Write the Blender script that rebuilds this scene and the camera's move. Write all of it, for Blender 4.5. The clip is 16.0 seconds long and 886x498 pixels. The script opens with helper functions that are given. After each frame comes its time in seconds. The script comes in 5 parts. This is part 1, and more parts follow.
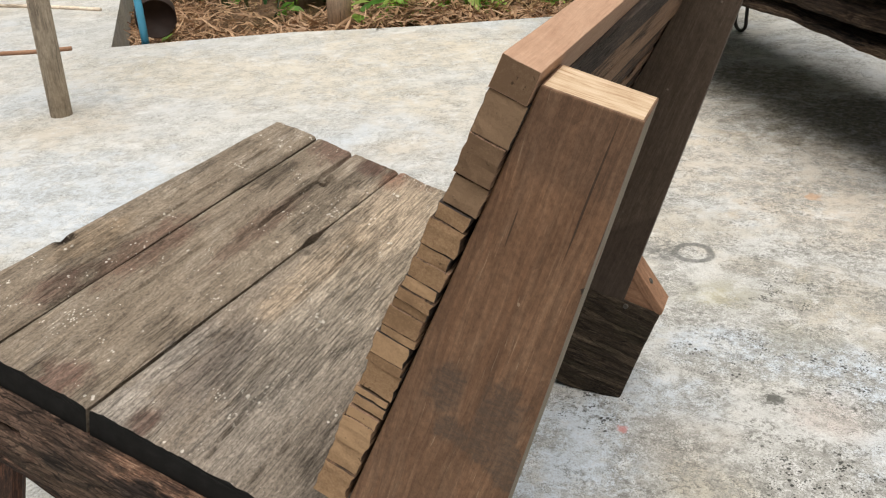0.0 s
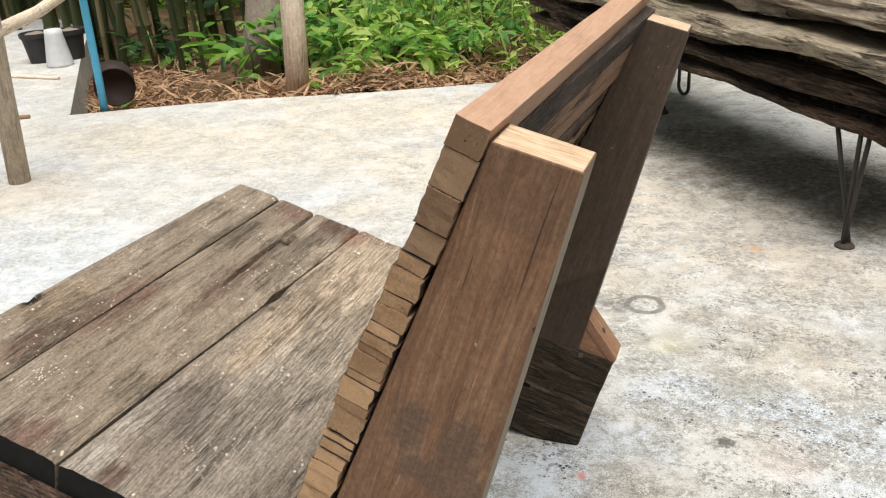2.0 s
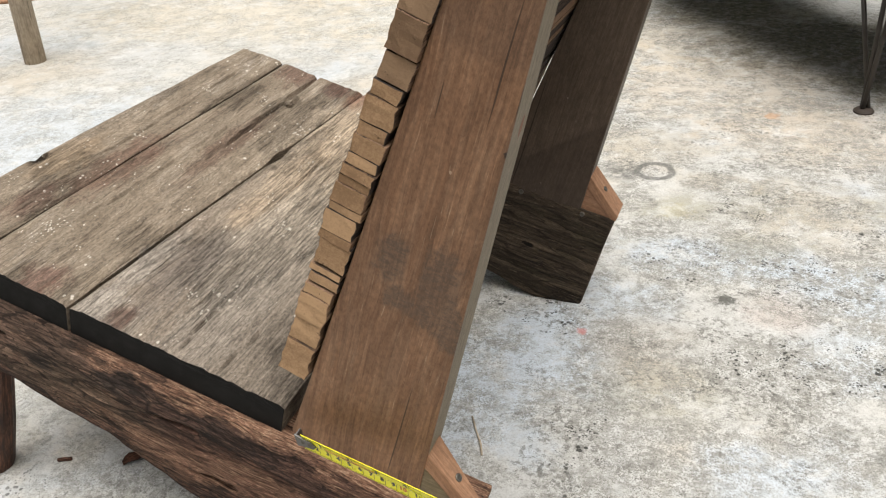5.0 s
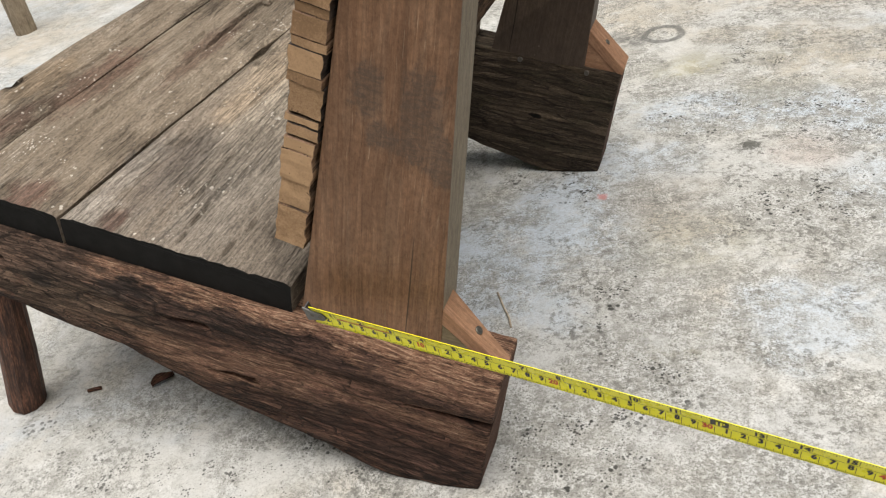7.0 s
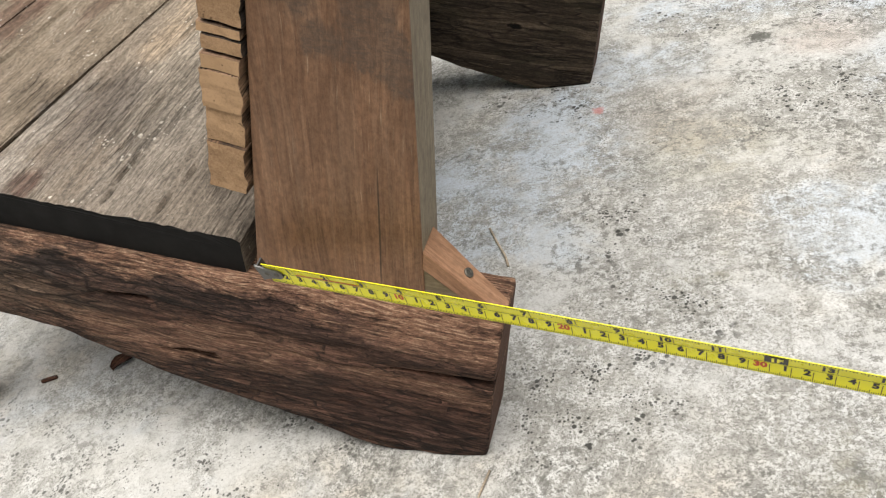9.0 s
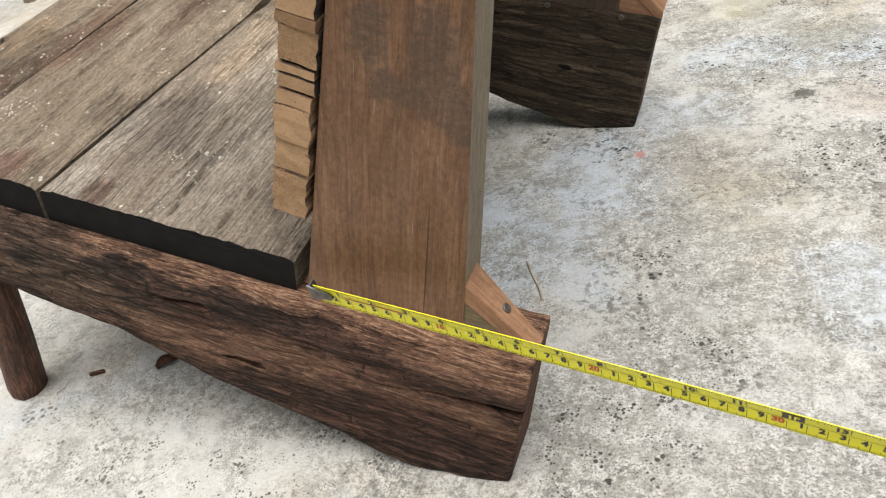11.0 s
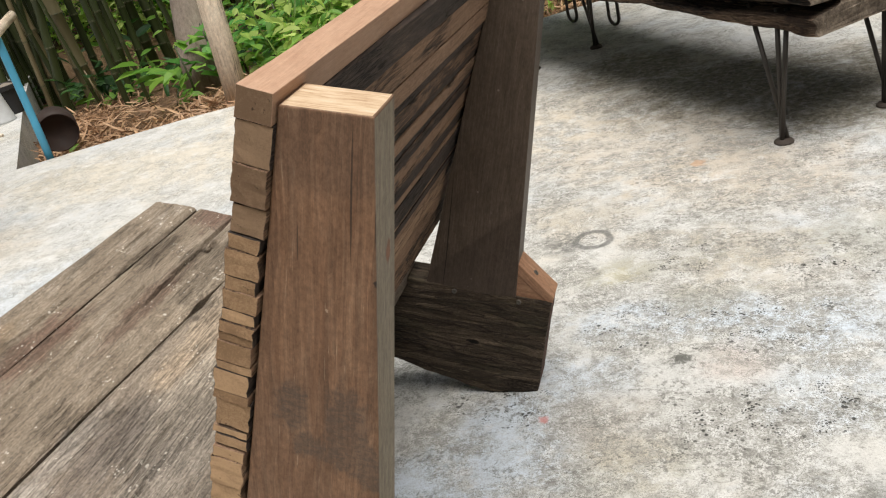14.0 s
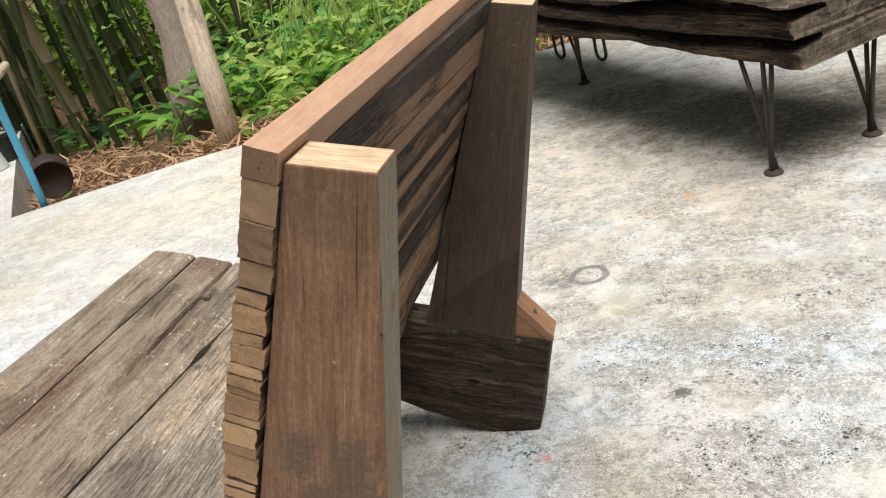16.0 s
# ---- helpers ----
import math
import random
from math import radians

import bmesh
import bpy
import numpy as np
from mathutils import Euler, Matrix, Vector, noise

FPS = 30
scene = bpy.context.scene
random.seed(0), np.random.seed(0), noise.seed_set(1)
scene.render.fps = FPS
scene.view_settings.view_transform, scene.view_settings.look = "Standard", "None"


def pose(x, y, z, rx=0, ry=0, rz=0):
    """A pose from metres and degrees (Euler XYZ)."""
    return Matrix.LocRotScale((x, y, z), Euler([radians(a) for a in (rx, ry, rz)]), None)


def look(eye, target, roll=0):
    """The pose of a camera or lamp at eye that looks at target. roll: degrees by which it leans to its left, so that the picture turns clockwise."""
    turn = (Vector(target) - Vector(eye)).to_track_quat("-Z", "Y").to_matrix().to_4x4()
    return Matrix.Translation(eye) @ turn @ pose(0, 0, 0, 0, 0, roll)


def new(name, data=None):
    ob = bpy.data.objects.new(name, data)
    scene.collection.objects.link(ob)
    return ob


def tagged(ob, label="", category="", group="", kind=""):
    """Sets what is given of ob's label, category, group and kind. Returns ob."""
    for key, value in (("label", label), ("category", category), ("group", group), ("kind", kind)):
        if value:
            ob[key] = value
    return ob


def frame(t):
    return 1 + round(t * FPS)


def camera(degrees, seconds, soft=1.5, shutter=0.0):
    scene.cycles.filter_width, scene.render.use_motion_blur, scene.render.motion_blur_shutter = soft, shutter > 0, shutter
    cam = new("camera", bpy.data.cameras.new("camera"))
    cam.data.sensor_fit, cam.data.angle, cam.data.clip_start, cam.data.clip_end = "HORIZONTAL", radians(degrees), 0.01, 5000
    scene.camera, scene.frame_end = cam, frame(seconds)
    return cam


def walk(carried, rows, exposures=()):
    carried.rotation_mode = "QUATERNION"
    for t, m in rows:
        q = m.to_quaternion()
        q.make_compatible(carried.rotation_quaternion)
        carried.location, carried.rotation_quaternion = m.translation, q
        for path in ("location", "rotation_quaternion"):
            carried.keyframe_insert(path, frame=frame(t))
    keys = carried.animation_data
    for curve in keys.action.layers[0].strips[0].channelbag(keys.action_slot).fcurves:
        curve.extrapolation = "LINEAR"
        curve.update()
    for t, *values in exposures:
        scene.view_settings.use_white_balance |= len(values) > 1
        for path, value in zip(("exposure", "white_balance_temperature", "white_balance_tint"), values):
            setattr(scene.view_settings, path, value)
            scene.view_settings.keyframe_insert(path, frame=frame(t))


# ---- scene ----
cam = camera(55.1, 16.0, soft=1.15)
PATH = [
    (0, (0.2885, -0.3699, 0.6895), (-0.4535, 1.2219, -0.2674), -3.79),
    (0.5, (0.2847, -0.3742, 0.6925), (-0.4570, 1.2709, -0.1698), -4.45),
    (1, (0.3008, -0.4018, 0.6820), (-0.4036, 1.2685, -0.1630), -4.55),
    (1.5, (0.3019, -0.4139, 0.6790), (-0.3723, 1.2683, -0.1668), -4.16),
    (2, (0.3022, -0.4044, 0.6979), (-0.3679, 1.2871, -0.1327), -3.34),
    (2.5, (0.2993, -0.4072, 0.6971), (-0.3780, 1.2933, -0.1089), -2.81),
    (3, (0.2996, -0.4082, 0.6949), (-0.3735, 1.2741, -0.1516), -2.60),
    (3.5, (0.2996, -0.4112, 0.6911), (-0.3583, 1.2433, -0.2199), -2.04),
    (5.8, (0.3619, -0.4324, 0.6367), (-0.3827, 1.0573, -0.4707), -7.52),
    (6, (0.3644, -0.4385, 0.6255), (-0.3809, 1.0430, -0.4923), -8.49),
    (6.5, (0.3694, -0.4355, 0.6019), (-0.3910, 1.0215, -0.5379), -11.31),
    (7, (0.3582, -0.4208, 0.5828), (-0.4102, 1.0256, -0.5650), -15.00),
    (7.5, (0.3342, -0.3903, 0.5321), (-0.4385, 1.0306, -0.6443), -19.86),
    (8, (0.3412, -0.3712, 0.5194), (-0.4078, 1.0122, -0.7156), -21.49),
    (8.5, (0.3405, -0.3585, 0.5138), (-0.3949, 1.0054, -0.7508), -21.45),
    (9, (0.3274, -0.3450, 0.5084), (-0.4331, 1.0227, -0.7370), -21.05),
    (9.2, (0.3239, -0.3419, 0.5103), (-0.4529, 1.0300, -0.7204), -20.92),
    (11.3, (0.3370, -0.3663, 0.5542), (-0.4957, 1.0167, -0.6264), -17.16),
    (11.5, (0.3463, -0.3692, 0.5678), (-0.4779, 1.0352, -0.5934), -15.91),
    (12, (0.3609, -0.3775, 0.6080), (-0.4269, 1.1025, -0.4825), -11.83),
    (12.5, (0.3748, -0.3792, 0.6349), (-0.3815, 1.1629, -0.3898), -12.02),
    (13, (0.3806, -0.3814, 0.6496), (-0.3175, 1.2258, -0.3143), -13.23),
    (13.5, (0.3892, -0.3733, 0.6647), (-0.2950, 1.2630, -0.2595), -14.56),
    (14, (0.3894, -0.3750, 0.6703), (-0.2794, 1.2933, -0.2067), -14.99),
    (14.5, (0.3860, -0.3756, 0.6823), (-0.2688, 1.3191, -0.1539), -15.15),
    (15, (0.3861, -0.3782, 0.6831), (-0.2718, 1.3228, -0.1377), -15.67),
    (15.5, (0.3889, -0.3804, 0.6824), (-0.2664, 1.3241, -0.1331), -16.09),
    (16, (0.3878, -0.3796, 0.6834), (-0.2584, 1.3306, -0.1275), -16.06),
]
EXPOSURES = [(t, stops, 6600, 9) for t, stops in ((0.0, 0.20), (0.5, 0.20), (1.0, 0.36), (1.5, 0.46), (2.5, 0.48), (3.5, 0.5), (6.0, 0.25), (6.5, 0.20), (7.0, 0.22), (7.75, 0.31), (8.5, 0.35), (9.2, 0.39),
                                                  (11.5, 0.34), (12.5, 0.23), (13.5, 0.28), (14.5, 0.40), (15.0, 0.46), (16.0, 0.5))]
walk(cam, [(t, look(eye, target, roll)) for t, eye, target, roll in PATH], EXPOSURES)

# ---- world and light ----
world = bpy.data.worlds.new("overcast_sky")
scene.world = world
world.use_nodes = True
wn = world.node_tree
sky = wn.nodes.new("ShaderNodeTexSky")
sky.sky_type = "NISHITA"
sky.sun_disc = False
sky.sun_elevation, sky.sun_rotation = radians(80), radians(225)
sky.air_density, sky.dust_density, sky.ozone_density = 1.6, 4.0, 1.0
hsv = wn.nodes.new("ShaderNodeHueSaturation")
hsv.inputs["Saturation"].default_value = 0.35
wn.links.new(sky.outputs[0], hsv.inputs["Color"])
wn.links.new(hsv.outputs[0], wn.nodes["Background"].inputs[0])
wn.nodes["Background"].inputs[1].default_value = 0.054

sun = new("sun", bpy.data.lights.new("sun", "SUN"))
sun.data.energy, sun.data.angle, sun.data.color = 3.8, radians(48), (1.0, 0.97, 0.92)
sun.matrix_world = look((1.2, -1.1, 5.0), (0, 0, 0))


# ---- node helpers ----
class Mat:
    """A node material with a few short-cuts."""

    def __init__(self, name, rough=0.7, spec=0.3):
        self.m = bpy.data.materials.new(name)
        self.m.use_nodes = True
        self.t = self.m.node_tree
        self.b = self.t.nodes["Principled BSDF"]
        self.b.inputs["Roughness"].default_value = rough
        self.b.inputs["Specular IOR Level"].default_value = spec
        self.obj = self.t.nodes.new("ShaderNodeTexCoord").outputs["Object"]

    def put(self, sock, v):
        if isinstance(v, bpy.types.NodeSocket):
            self.t.links.new(v, sock)
        else:
            sock.default_value = v

    def math(self, op, a, b=0.0, c=None, clamp=False):
        n = self.t.nodes.new("ShaderNodeMath")
        n.operation, n.use_clamp = op, clamp
        self.put(n.inputs[0], a), self.put(n.inputs[1], b)
        if c is not None:
            self.put(n.inputs[2], c)
        return n.outputs[0]

    def shifted(self, amount=3.0, vec=None):
        """Coordinates moved by the object's own random number, so that alike pieces differ."""
        info = self.t.nodes.new("ShaderNodeObjectInfo")
        n = self.t.nodes.new("ShaderNodeVectorMath")
        n.operation = "MULTIPLY_ADD"
        n.inputs[1].default_value = (1, 1, 1)
        self.t.links.new(vec or self.obj, n.inputs[0])
        comb = self.t.nodes.new("ShaderNodeCombineXYZ")
        k = self.math("MULTIPLY", info.outputs["Random"], amount)
        for s in comb.inputs:
            self.t.links.new(k, s)
        self.t.links.new(comb.outputs[0], n.inputs[2])
        return n.outputs[0]

    def rand(self):
        return self.t.nodes.new("ShaderNodeObjectInfo").outputs["Random"]

    def scaled(self, vec, s):
        n = self.t.nodes.new("ShaderNodeVectorMath")
        n.operation = "MULTIPLY"
        self.t.links.new(vec, n.inputs[0])
        n.inputs[1].default_value = s
        return n.outputs[0]

    def noise(self, vec, scale, detail=4.0, rough=0.55, distort=0.0):
        n = self.t.nodes.new("ShaderNodeTexNoise")
        self.t.links.new(vec, n.inputs["Vector"])
        n.inputs["Scale"].default_value, n.inputs["Detail"].default_value = scale, detail
        n.inputs["Roughness"].default_value, n.inputs["Distortion"].default_value = rough, distort
        return n.outputs[0]

    def wavy(self, vec, amount):
        """Coordinates bent sideways a little, so that fibres wander."""
        n = self.t.nodes.new("ShaderNodeTexNoise")
        self.t.links.new(self.scaled(vec, (7, 16, 16)), n.inputs["Vector"])
        n.inputs["Scale"].default_value, n.inputs["Detail"].default_value = 1.0, 3.0
        m = self.t.nodes.new("ShaderNodeVectorMath")
        m.operation = "MULTIPLY_ADD"
        self.t.links.new(n.outputs["Color"], m.inputs[0])
        m.inputs[1].default_value = (0, amount * 2, amount * 2)
        self.t.links.new(vec, m.inputs[2])
        return m.outputs[0]

    def voronoi(self, vec, scale, feature="F1", randomness=1.0):
        n = self.t.nodes.new("ShaderNodeTexVoronoi")
        n.feature = feature
        self.t.links.new(vec, n.inputs["Vector"])
        n.inputs["Scale"].default_value = scale
        n.inputs["Randomness"].default_value = randomness
        return n.outputs["Distance"]

    def splinters(self, col, vec, size, spread, seam, dark=(0.015, 0.010, 0.008)):
        """Breaks a colour into long fibres, each of its own tone, with dark seams between them. size: fibres a metre, along and across."""
        at = self.scaled(vec, (size[0], size[1], size[1]))
        n = self.t.nodes.new("ShaderNodeTexVoronoi")
        self.t.links.new(at, n.inputs["Vector"])
        n.inputs["Scale"].default_value = 1.0
        tone = self.t.nodes.new("ShaderNodeSeparateColor")
        self.t.links.new(n.outputs["Color"], tone.inputs[0])
        col = self.mix(1.0, col, self.span(tone.outputs[0], 0.0, 1.0, 1 - spread, 1 + spread), "MULTIPLY")
        edge = self.voronoi(at, 1.0, "DISTANCE_TO_EDGE")
        return self.mix(self.math("MULTIPLY", self.span(edge, 0.02, 0.11, 1.0, 0.0), self.span(tone.outputs[1], 0.3, 0.9, 0.0, seam)), col, dark)

    def span(self, v, a, b, lo=0.0, hi=1.0):
        n = self.t.nodes.new("ShaderNodeMapRange")
        n.interpolation_type = "SMOOTHSTEP"
        self.put(n.inputs[0], v)
        for i, x in enumerate((a, b, lo, hi)):
            self.put(n.inputs[i + 1], x)
        return n.outputs[0]

    def ramp(self, v, stops):
        n = self.t.nodes.new("ShaderNodeValToRGB")
        e = n.color_ramp.elements
        while len(e) < len(stops):
            e.new(0.5)
        for el, (p, c) in zip(e, stops):
            el.position, el.color = p, (*c, 1)
        self.put(n.inputs[0], v)
        return n.outputs[0]

    def mix(self, f, a, b, kind="MIX"):
        n = self.t.nodes.new("ShaderNodeMix")
        n.data_type, n.blend_type = "RGBA", kind
        self.put(n.inputs[0], f)
        self.put(n.inputs[6], a if isinstance(a, bpy.types.NodeSocket) else (*a, 1))
        self.put(n.inputs[7], b if isinstance(b, bpy.types.NodeSocket) else (*b, 1))
        return n.outputs[2]

    def near(self, p, r, vec=None, squash=(1, 1, 1)):
        """Distance from a point, over a radius."""
        n = self.t.nodes.new("ShaderNodeVectorMath")
        n.operation = "SUBTRACT"
        self.t.links.new(vec or self.obj, n.inputs[0])
        n.inputs[1].default_value = p
        s = self.scaled(n.outputs[0], tuple(q / r for q in squash))
        ln = self.t.nodes.new("ShaderNodeVectorMath")
        ln.operation = "LENGTH"
        self.t.links.new(s, ln.inputs[0])
        return ln.outputs["Value"]

    def done(self, color=None, rough=None, height=None, depth=0.001, strength=1.0):
        if color is not None:
            self.put(self.b.inputs["Base Color"], color if isinstance(color, bpy.types.NodeSocket) else (*color, 1))
        if rough is not None:
            self.put(self.b.inputs["Roughness"], rough)
        if height is not None:
            n = self.t.nodes.new("ShaderNodeBump")
            n.inputs["Distance"].default_value, n.inputs["Strength"].default_value = depth, strength
            self.t.links.new(height, n.inputs["Height"])
            self.t.links.new(n.outputs[0], self.b.inputs["Normal"])
        return self.m


# ---- materials ----
def wood(name, stops, rough=0.75, size=1.0, long=20.0, gain=2.0, crack=0.0, blotch=None, blotch_at=(0.5, 0.62), bump=0.6, depth=0.0012, extra=None, spec=0.25, vary=0.0, mottle=0.3, wave=0.005, grit=0.2):
    """Wood whose grain runs along the piece's own x axis. size: coarseness of the fibre; long: its length over its width;
    mottle: share of cloudy tone; grit: strength of the fine dirt; wave: how far the fibres wander, in metres."""
    w = Mat(name, rough, spec)
    raw = w.shifted()
    v = w.wavy(raw, wave)

    def grain(f, detail=3, ro=0.55, dist=0.0, stretch=1.0):
        return w.noise(w.scaled(v, (f / size / long / stretch, f / size, f / size)), 1.0, detail, ro, dist)

    warp = w.noise(w.scaled(raw, (7, 18, 18)), 1.0, 3)
    fine, mid = grain(1300, 3, 0.7), grain(420, 5, 0.7, 0.2)
    cloud = w.noise(w.scaled(raw, (16 / size, 36 / size, 36 / size)), 1.0, 8, 0.72, 0.4)
    g = w.math("MULTIPLY_ADD", mid, (1 - mottle) * 0.6, w.math("MULTIPLY_ADD", cloud, mottle, w.math("MULTIPLY", fine, (1 - mottle) * 0.4)))
    g = w.math("MULTIPLY_ADD", w.math("SUBTRACT", g, 0.5), gain * 1.25, 0.5)
    if vary:
        g = w.math("ADD", g, w.math("MULTIPLY_ADD", w.rand(), vary, -vary / 2))
    col = w.ramp(g, stops)
    height = w.math("MULTIPLY_ADD", mid, 0.6, w.math("MULTIPLY", fine, 0.4))
    if blotch:
        f = w.span(w.noise(w.scaled(raw, (11, 30, 30)), 1.0, 9, 0.72), *blotch_at)
        col = w.mix(w.math("MULTIPLY", f, 0.75), col, w.mix(w.span(mid, 0.35, 0.65), tuple(0.55 * c for c in blotch), blotch))
    if crack:
        for f, width, lo in ((95, 0.016, 0.48), (230, 0.026, 0.52), (520, 0.05, 0.54)):
            ridge = w.math("ABSOLUTE", w.math("SUBTRACT", grain(f, 1.5, 0.4, 0.1, 1.6), 0.5))
            mask = w.math("MULTIPLY", w.span(ridge, 0.35 * width, width, 1.0, 0.0), w.span(warp, lo, lo + 0.05))
            col = w.mix(w.math("MULTIPLY", mask, crack), col, (0.016, 0.012, 0.009))
            height = w.math("SUBTRACT", height, w.math("MULTIPLY", mask, 1.3))
    if extra:
        col = extra(w, col, v)
    if grit:
        dirt = w.noise(w.scaled(raw, (170 / size, 300 / size, 300 / size)), 1.0, 7, 0.82)
        col = w.mix(1.0, col, w.span(dirt, 0.32, 0.68, 1 - grit, 1 + grit), "MULTIPLY")
        height = w.math("MULTIPLY_ADD", dirt, 0.5, height)
    return w.done(col, None, height, depth, bump)


def marks(w, col, spots, fray=0.9):
    """Ragged stains, each (place, radius, squash, colour, amount)."""
    n = w.noise(w.scaled(w.obj, (45, 90, 90)), 1.0, 8, 0.72)
    fib = w.noise(w.scaled(w.obj, (30, 420, 420)), 1.0, 4, 0.7)
    for p, r, sq, c, k in spots:
        d = w.math("MULTIPLY_ADD", w.math("SUBTRACT", n, 0.5), 2.2 * fray, w.math("MULTIPLY_ADD", w.math("SUBTRACT", fib, 0.5), 1.1 * fray, w.near(p, r, squash=sq)))
        grained = w.mix(w.span(fib, 0.32, 0.68), tuple(0.45 * q for q in c), tuple(1.55 * q for q in c))
        col = w.mix(w.math("MULTIPLY", w.span(d, 0.5, 1.15, 1.0, 0.0), 0.8 * k), col, grained)
    return col


RED_STAIN, TAN, BLEACH = (0.11, 0.056, 0.045), (0.30, 0.23, 0.165), (0.36, 0.32, 0.28)
SEAT_SPOTS = [
    ((0.36, 0.115, 0), 0.14, (0.6, 1.3, 0.1), (0.36, 0.295, 0.225), 0.95), ((0.17, 0.11, 0), 0.08, (0.6, 1.2, 0.1), (0.30, 0.26, 0.215), 0.7), ((0.07, 0.05, 0), 0.10, (0.7, 1.1, 0.1), (0.155, 0.13, 0.106), 0.75),
    ((0.015, 0.251, 0), 0.022, (0.8, 1.0, 0.1), RED_STAIN, 0.8), ((0.507, 0.272, 0), 0.03, (0.7, 1.0, 0.1), RED_STAIN, 0.7),
    ((0.505, 0.215, 0), 0.022, (0.7, 1.0, 0.1), RED_STAIN, 0.8), ((0.495, 0.179, 0), 0.022, (0.6, 1.2, 0.1), (0.16, 0.07, 0.045), 0.8),
    ((0.513, 0.145, 0), 0.018, (0.8, 1.0, 0.1), RED_STAIN, 0.6), ((0.20, 0.313, 0), 0.035, (0.4, 1.4, 0.1), (0.12, 0.065, 0.048), 0.7),
    ((0.096, 0.337, 0), 0.02, (0.5, 1.2, 0.1), RED_STAIN, 0.6), ((0.174, 0.362, 0), 0.028, (0.5, 1.2, 0.1), (0.27, 0.2, 0.135), 0.7),
    ((0.204, 0.163, 0), 0.022, (0.55, 1.3, 0.1), TAN, 0.75), ((0.29, 0.163, 0), 0.03, (0.3, 1.5, 0.1), TAN, 0.6),
    ((0.42, 0.145, 0), 0.05, (0.4, 1.0, 0.1), (0.31, 0.235, 0.165), 0.55), ((0.013, 0.194, 0), 0.022, (0.7, 1.1, 0.1), BLEACH, 0.75),
    ((0.085, 0.195, 0), 0.025, (0.4, 1.6, 0.1), BLEACH, 0.6), ((0.05, 0.10, 0), 0.05, (0.5, 1.4, 0.1), BLEACH, 0.25),
    ((0.30, 0.248, 0), 0.035, (0.33, 2.2, 0.1), (0.1, 0.06, 0.045), 0.7), ((0.014, 0.168, 0), 0.014, (0.8, 1.0, 0.1), RED_STAIN, 0.75),
    ((0.157, 0.383, 0), 0.009, (0.6, 1.0, 0.1), (0.018, 0.013, 0.010), 1.0), ((0.10, 0.16, 0), 0.03, (0.4, 1.2, 0.1), (0.13, 0.11, 0.10), 0.5),
]


def dust(w, col, v):
    """Pale flecks of many sizes, bleached patches and reddish stains on the weathered seat."""
    pale = w.span(w.noise(w.scaled(v, (9, 22, 22)), 1.0, 9, 0.75), 0.50, 0.68)
    fib = w.noise(w.scaled(v, (34, 620, 620)), 1.0, 5, 0.7)
    col = w.mix(w.math("MULTIPLY", w.math("MULTIPLY", pale, w.span(fib, 0.40, 0.60)), 0.6), col, (0.40, 0.35, 0.295))
    groove = w.math("MULTIPLY", w.span(fib, 0.33, 0.43, 1.0, 0.0), w.span(w.noise(w.scaled(v, (8, 30, 30)), 1.0, 5, 0.6), 0.45, 0.6))
    col = w.mix(w.math("MULTIPLY", groove, 0.25), col, (0.085, 0.064, 0.05))
    col = w.splinters(col, v, (9, 190), 0.10, 0.35, (0.07, 0.052, 0.04))
    col = w.splinters(col, v, (30, 420), 0.08, 0.3, (0.07, 0.052, 0.04))
    col = marks(w, col, SEAT_SPOTS)
    grit = w.noise(v, 620, 3, 0.6)
    for sc, lo, hi, where in ((70, -0.10, 0.20, 21), (130, -0.08, 0.26, 27), (230, -0.06, 0.28, 33)):
        size = w.span(w.noise(v, where, 3), 0.46, 0.70, lo, hi)
        d = w.math("ADD", w.voronoi(w.scaled(v, (1, 1.4, 0.3)), sc), w.math("MULTIPLY_ADD", grit, 0.3, -0.15))
        f = w.span(w.math("SUBTRACT", d, size), -0.06, 0.02, 1.0, 0.0)
        col = w.mix(w.math("MULTIPLY", f, 0.85), col, (0.60, 0.55, 0.48))
    return col


SEAT = wood("weathered_grey_wood", [(0.15, (0.098, 0.075, 0.056)), (0.40, (0.190, 0.151, 0.113)), (0.60, (0.236, 0.191, 0.146)), (0.88, (0.333, 0.282, 0.218))],
            0.88, 0.6, 18, 1.5, crack=0.4, blotch=(0.155, 0.115, 0.085), blotch_at=(0.55, 0.75), bump=0.8, depth=0.0012, extra=dust, mottle=0.6, spec=0.18, grit=0.42)
SEAT_PALE = wood("weathered_pale_wood", [(0.15, (0.095, 0.074, 0.059)), (0.40, (0.197, 0.160, 0.127)), (0.60, (0.255, 0.209, 0.167)), (0.88, (0.375, 0.319, 0.260))],
                 0.88, 0.6, 16, 1.5, crack=0.35, blotch=(0.17, 0.137, 0.11), blotch_at=(0.54, 0.74), bump=0.9, depth=0.0014, extra=dust, mottle=0.58, spec=0.18, grit=0.45)


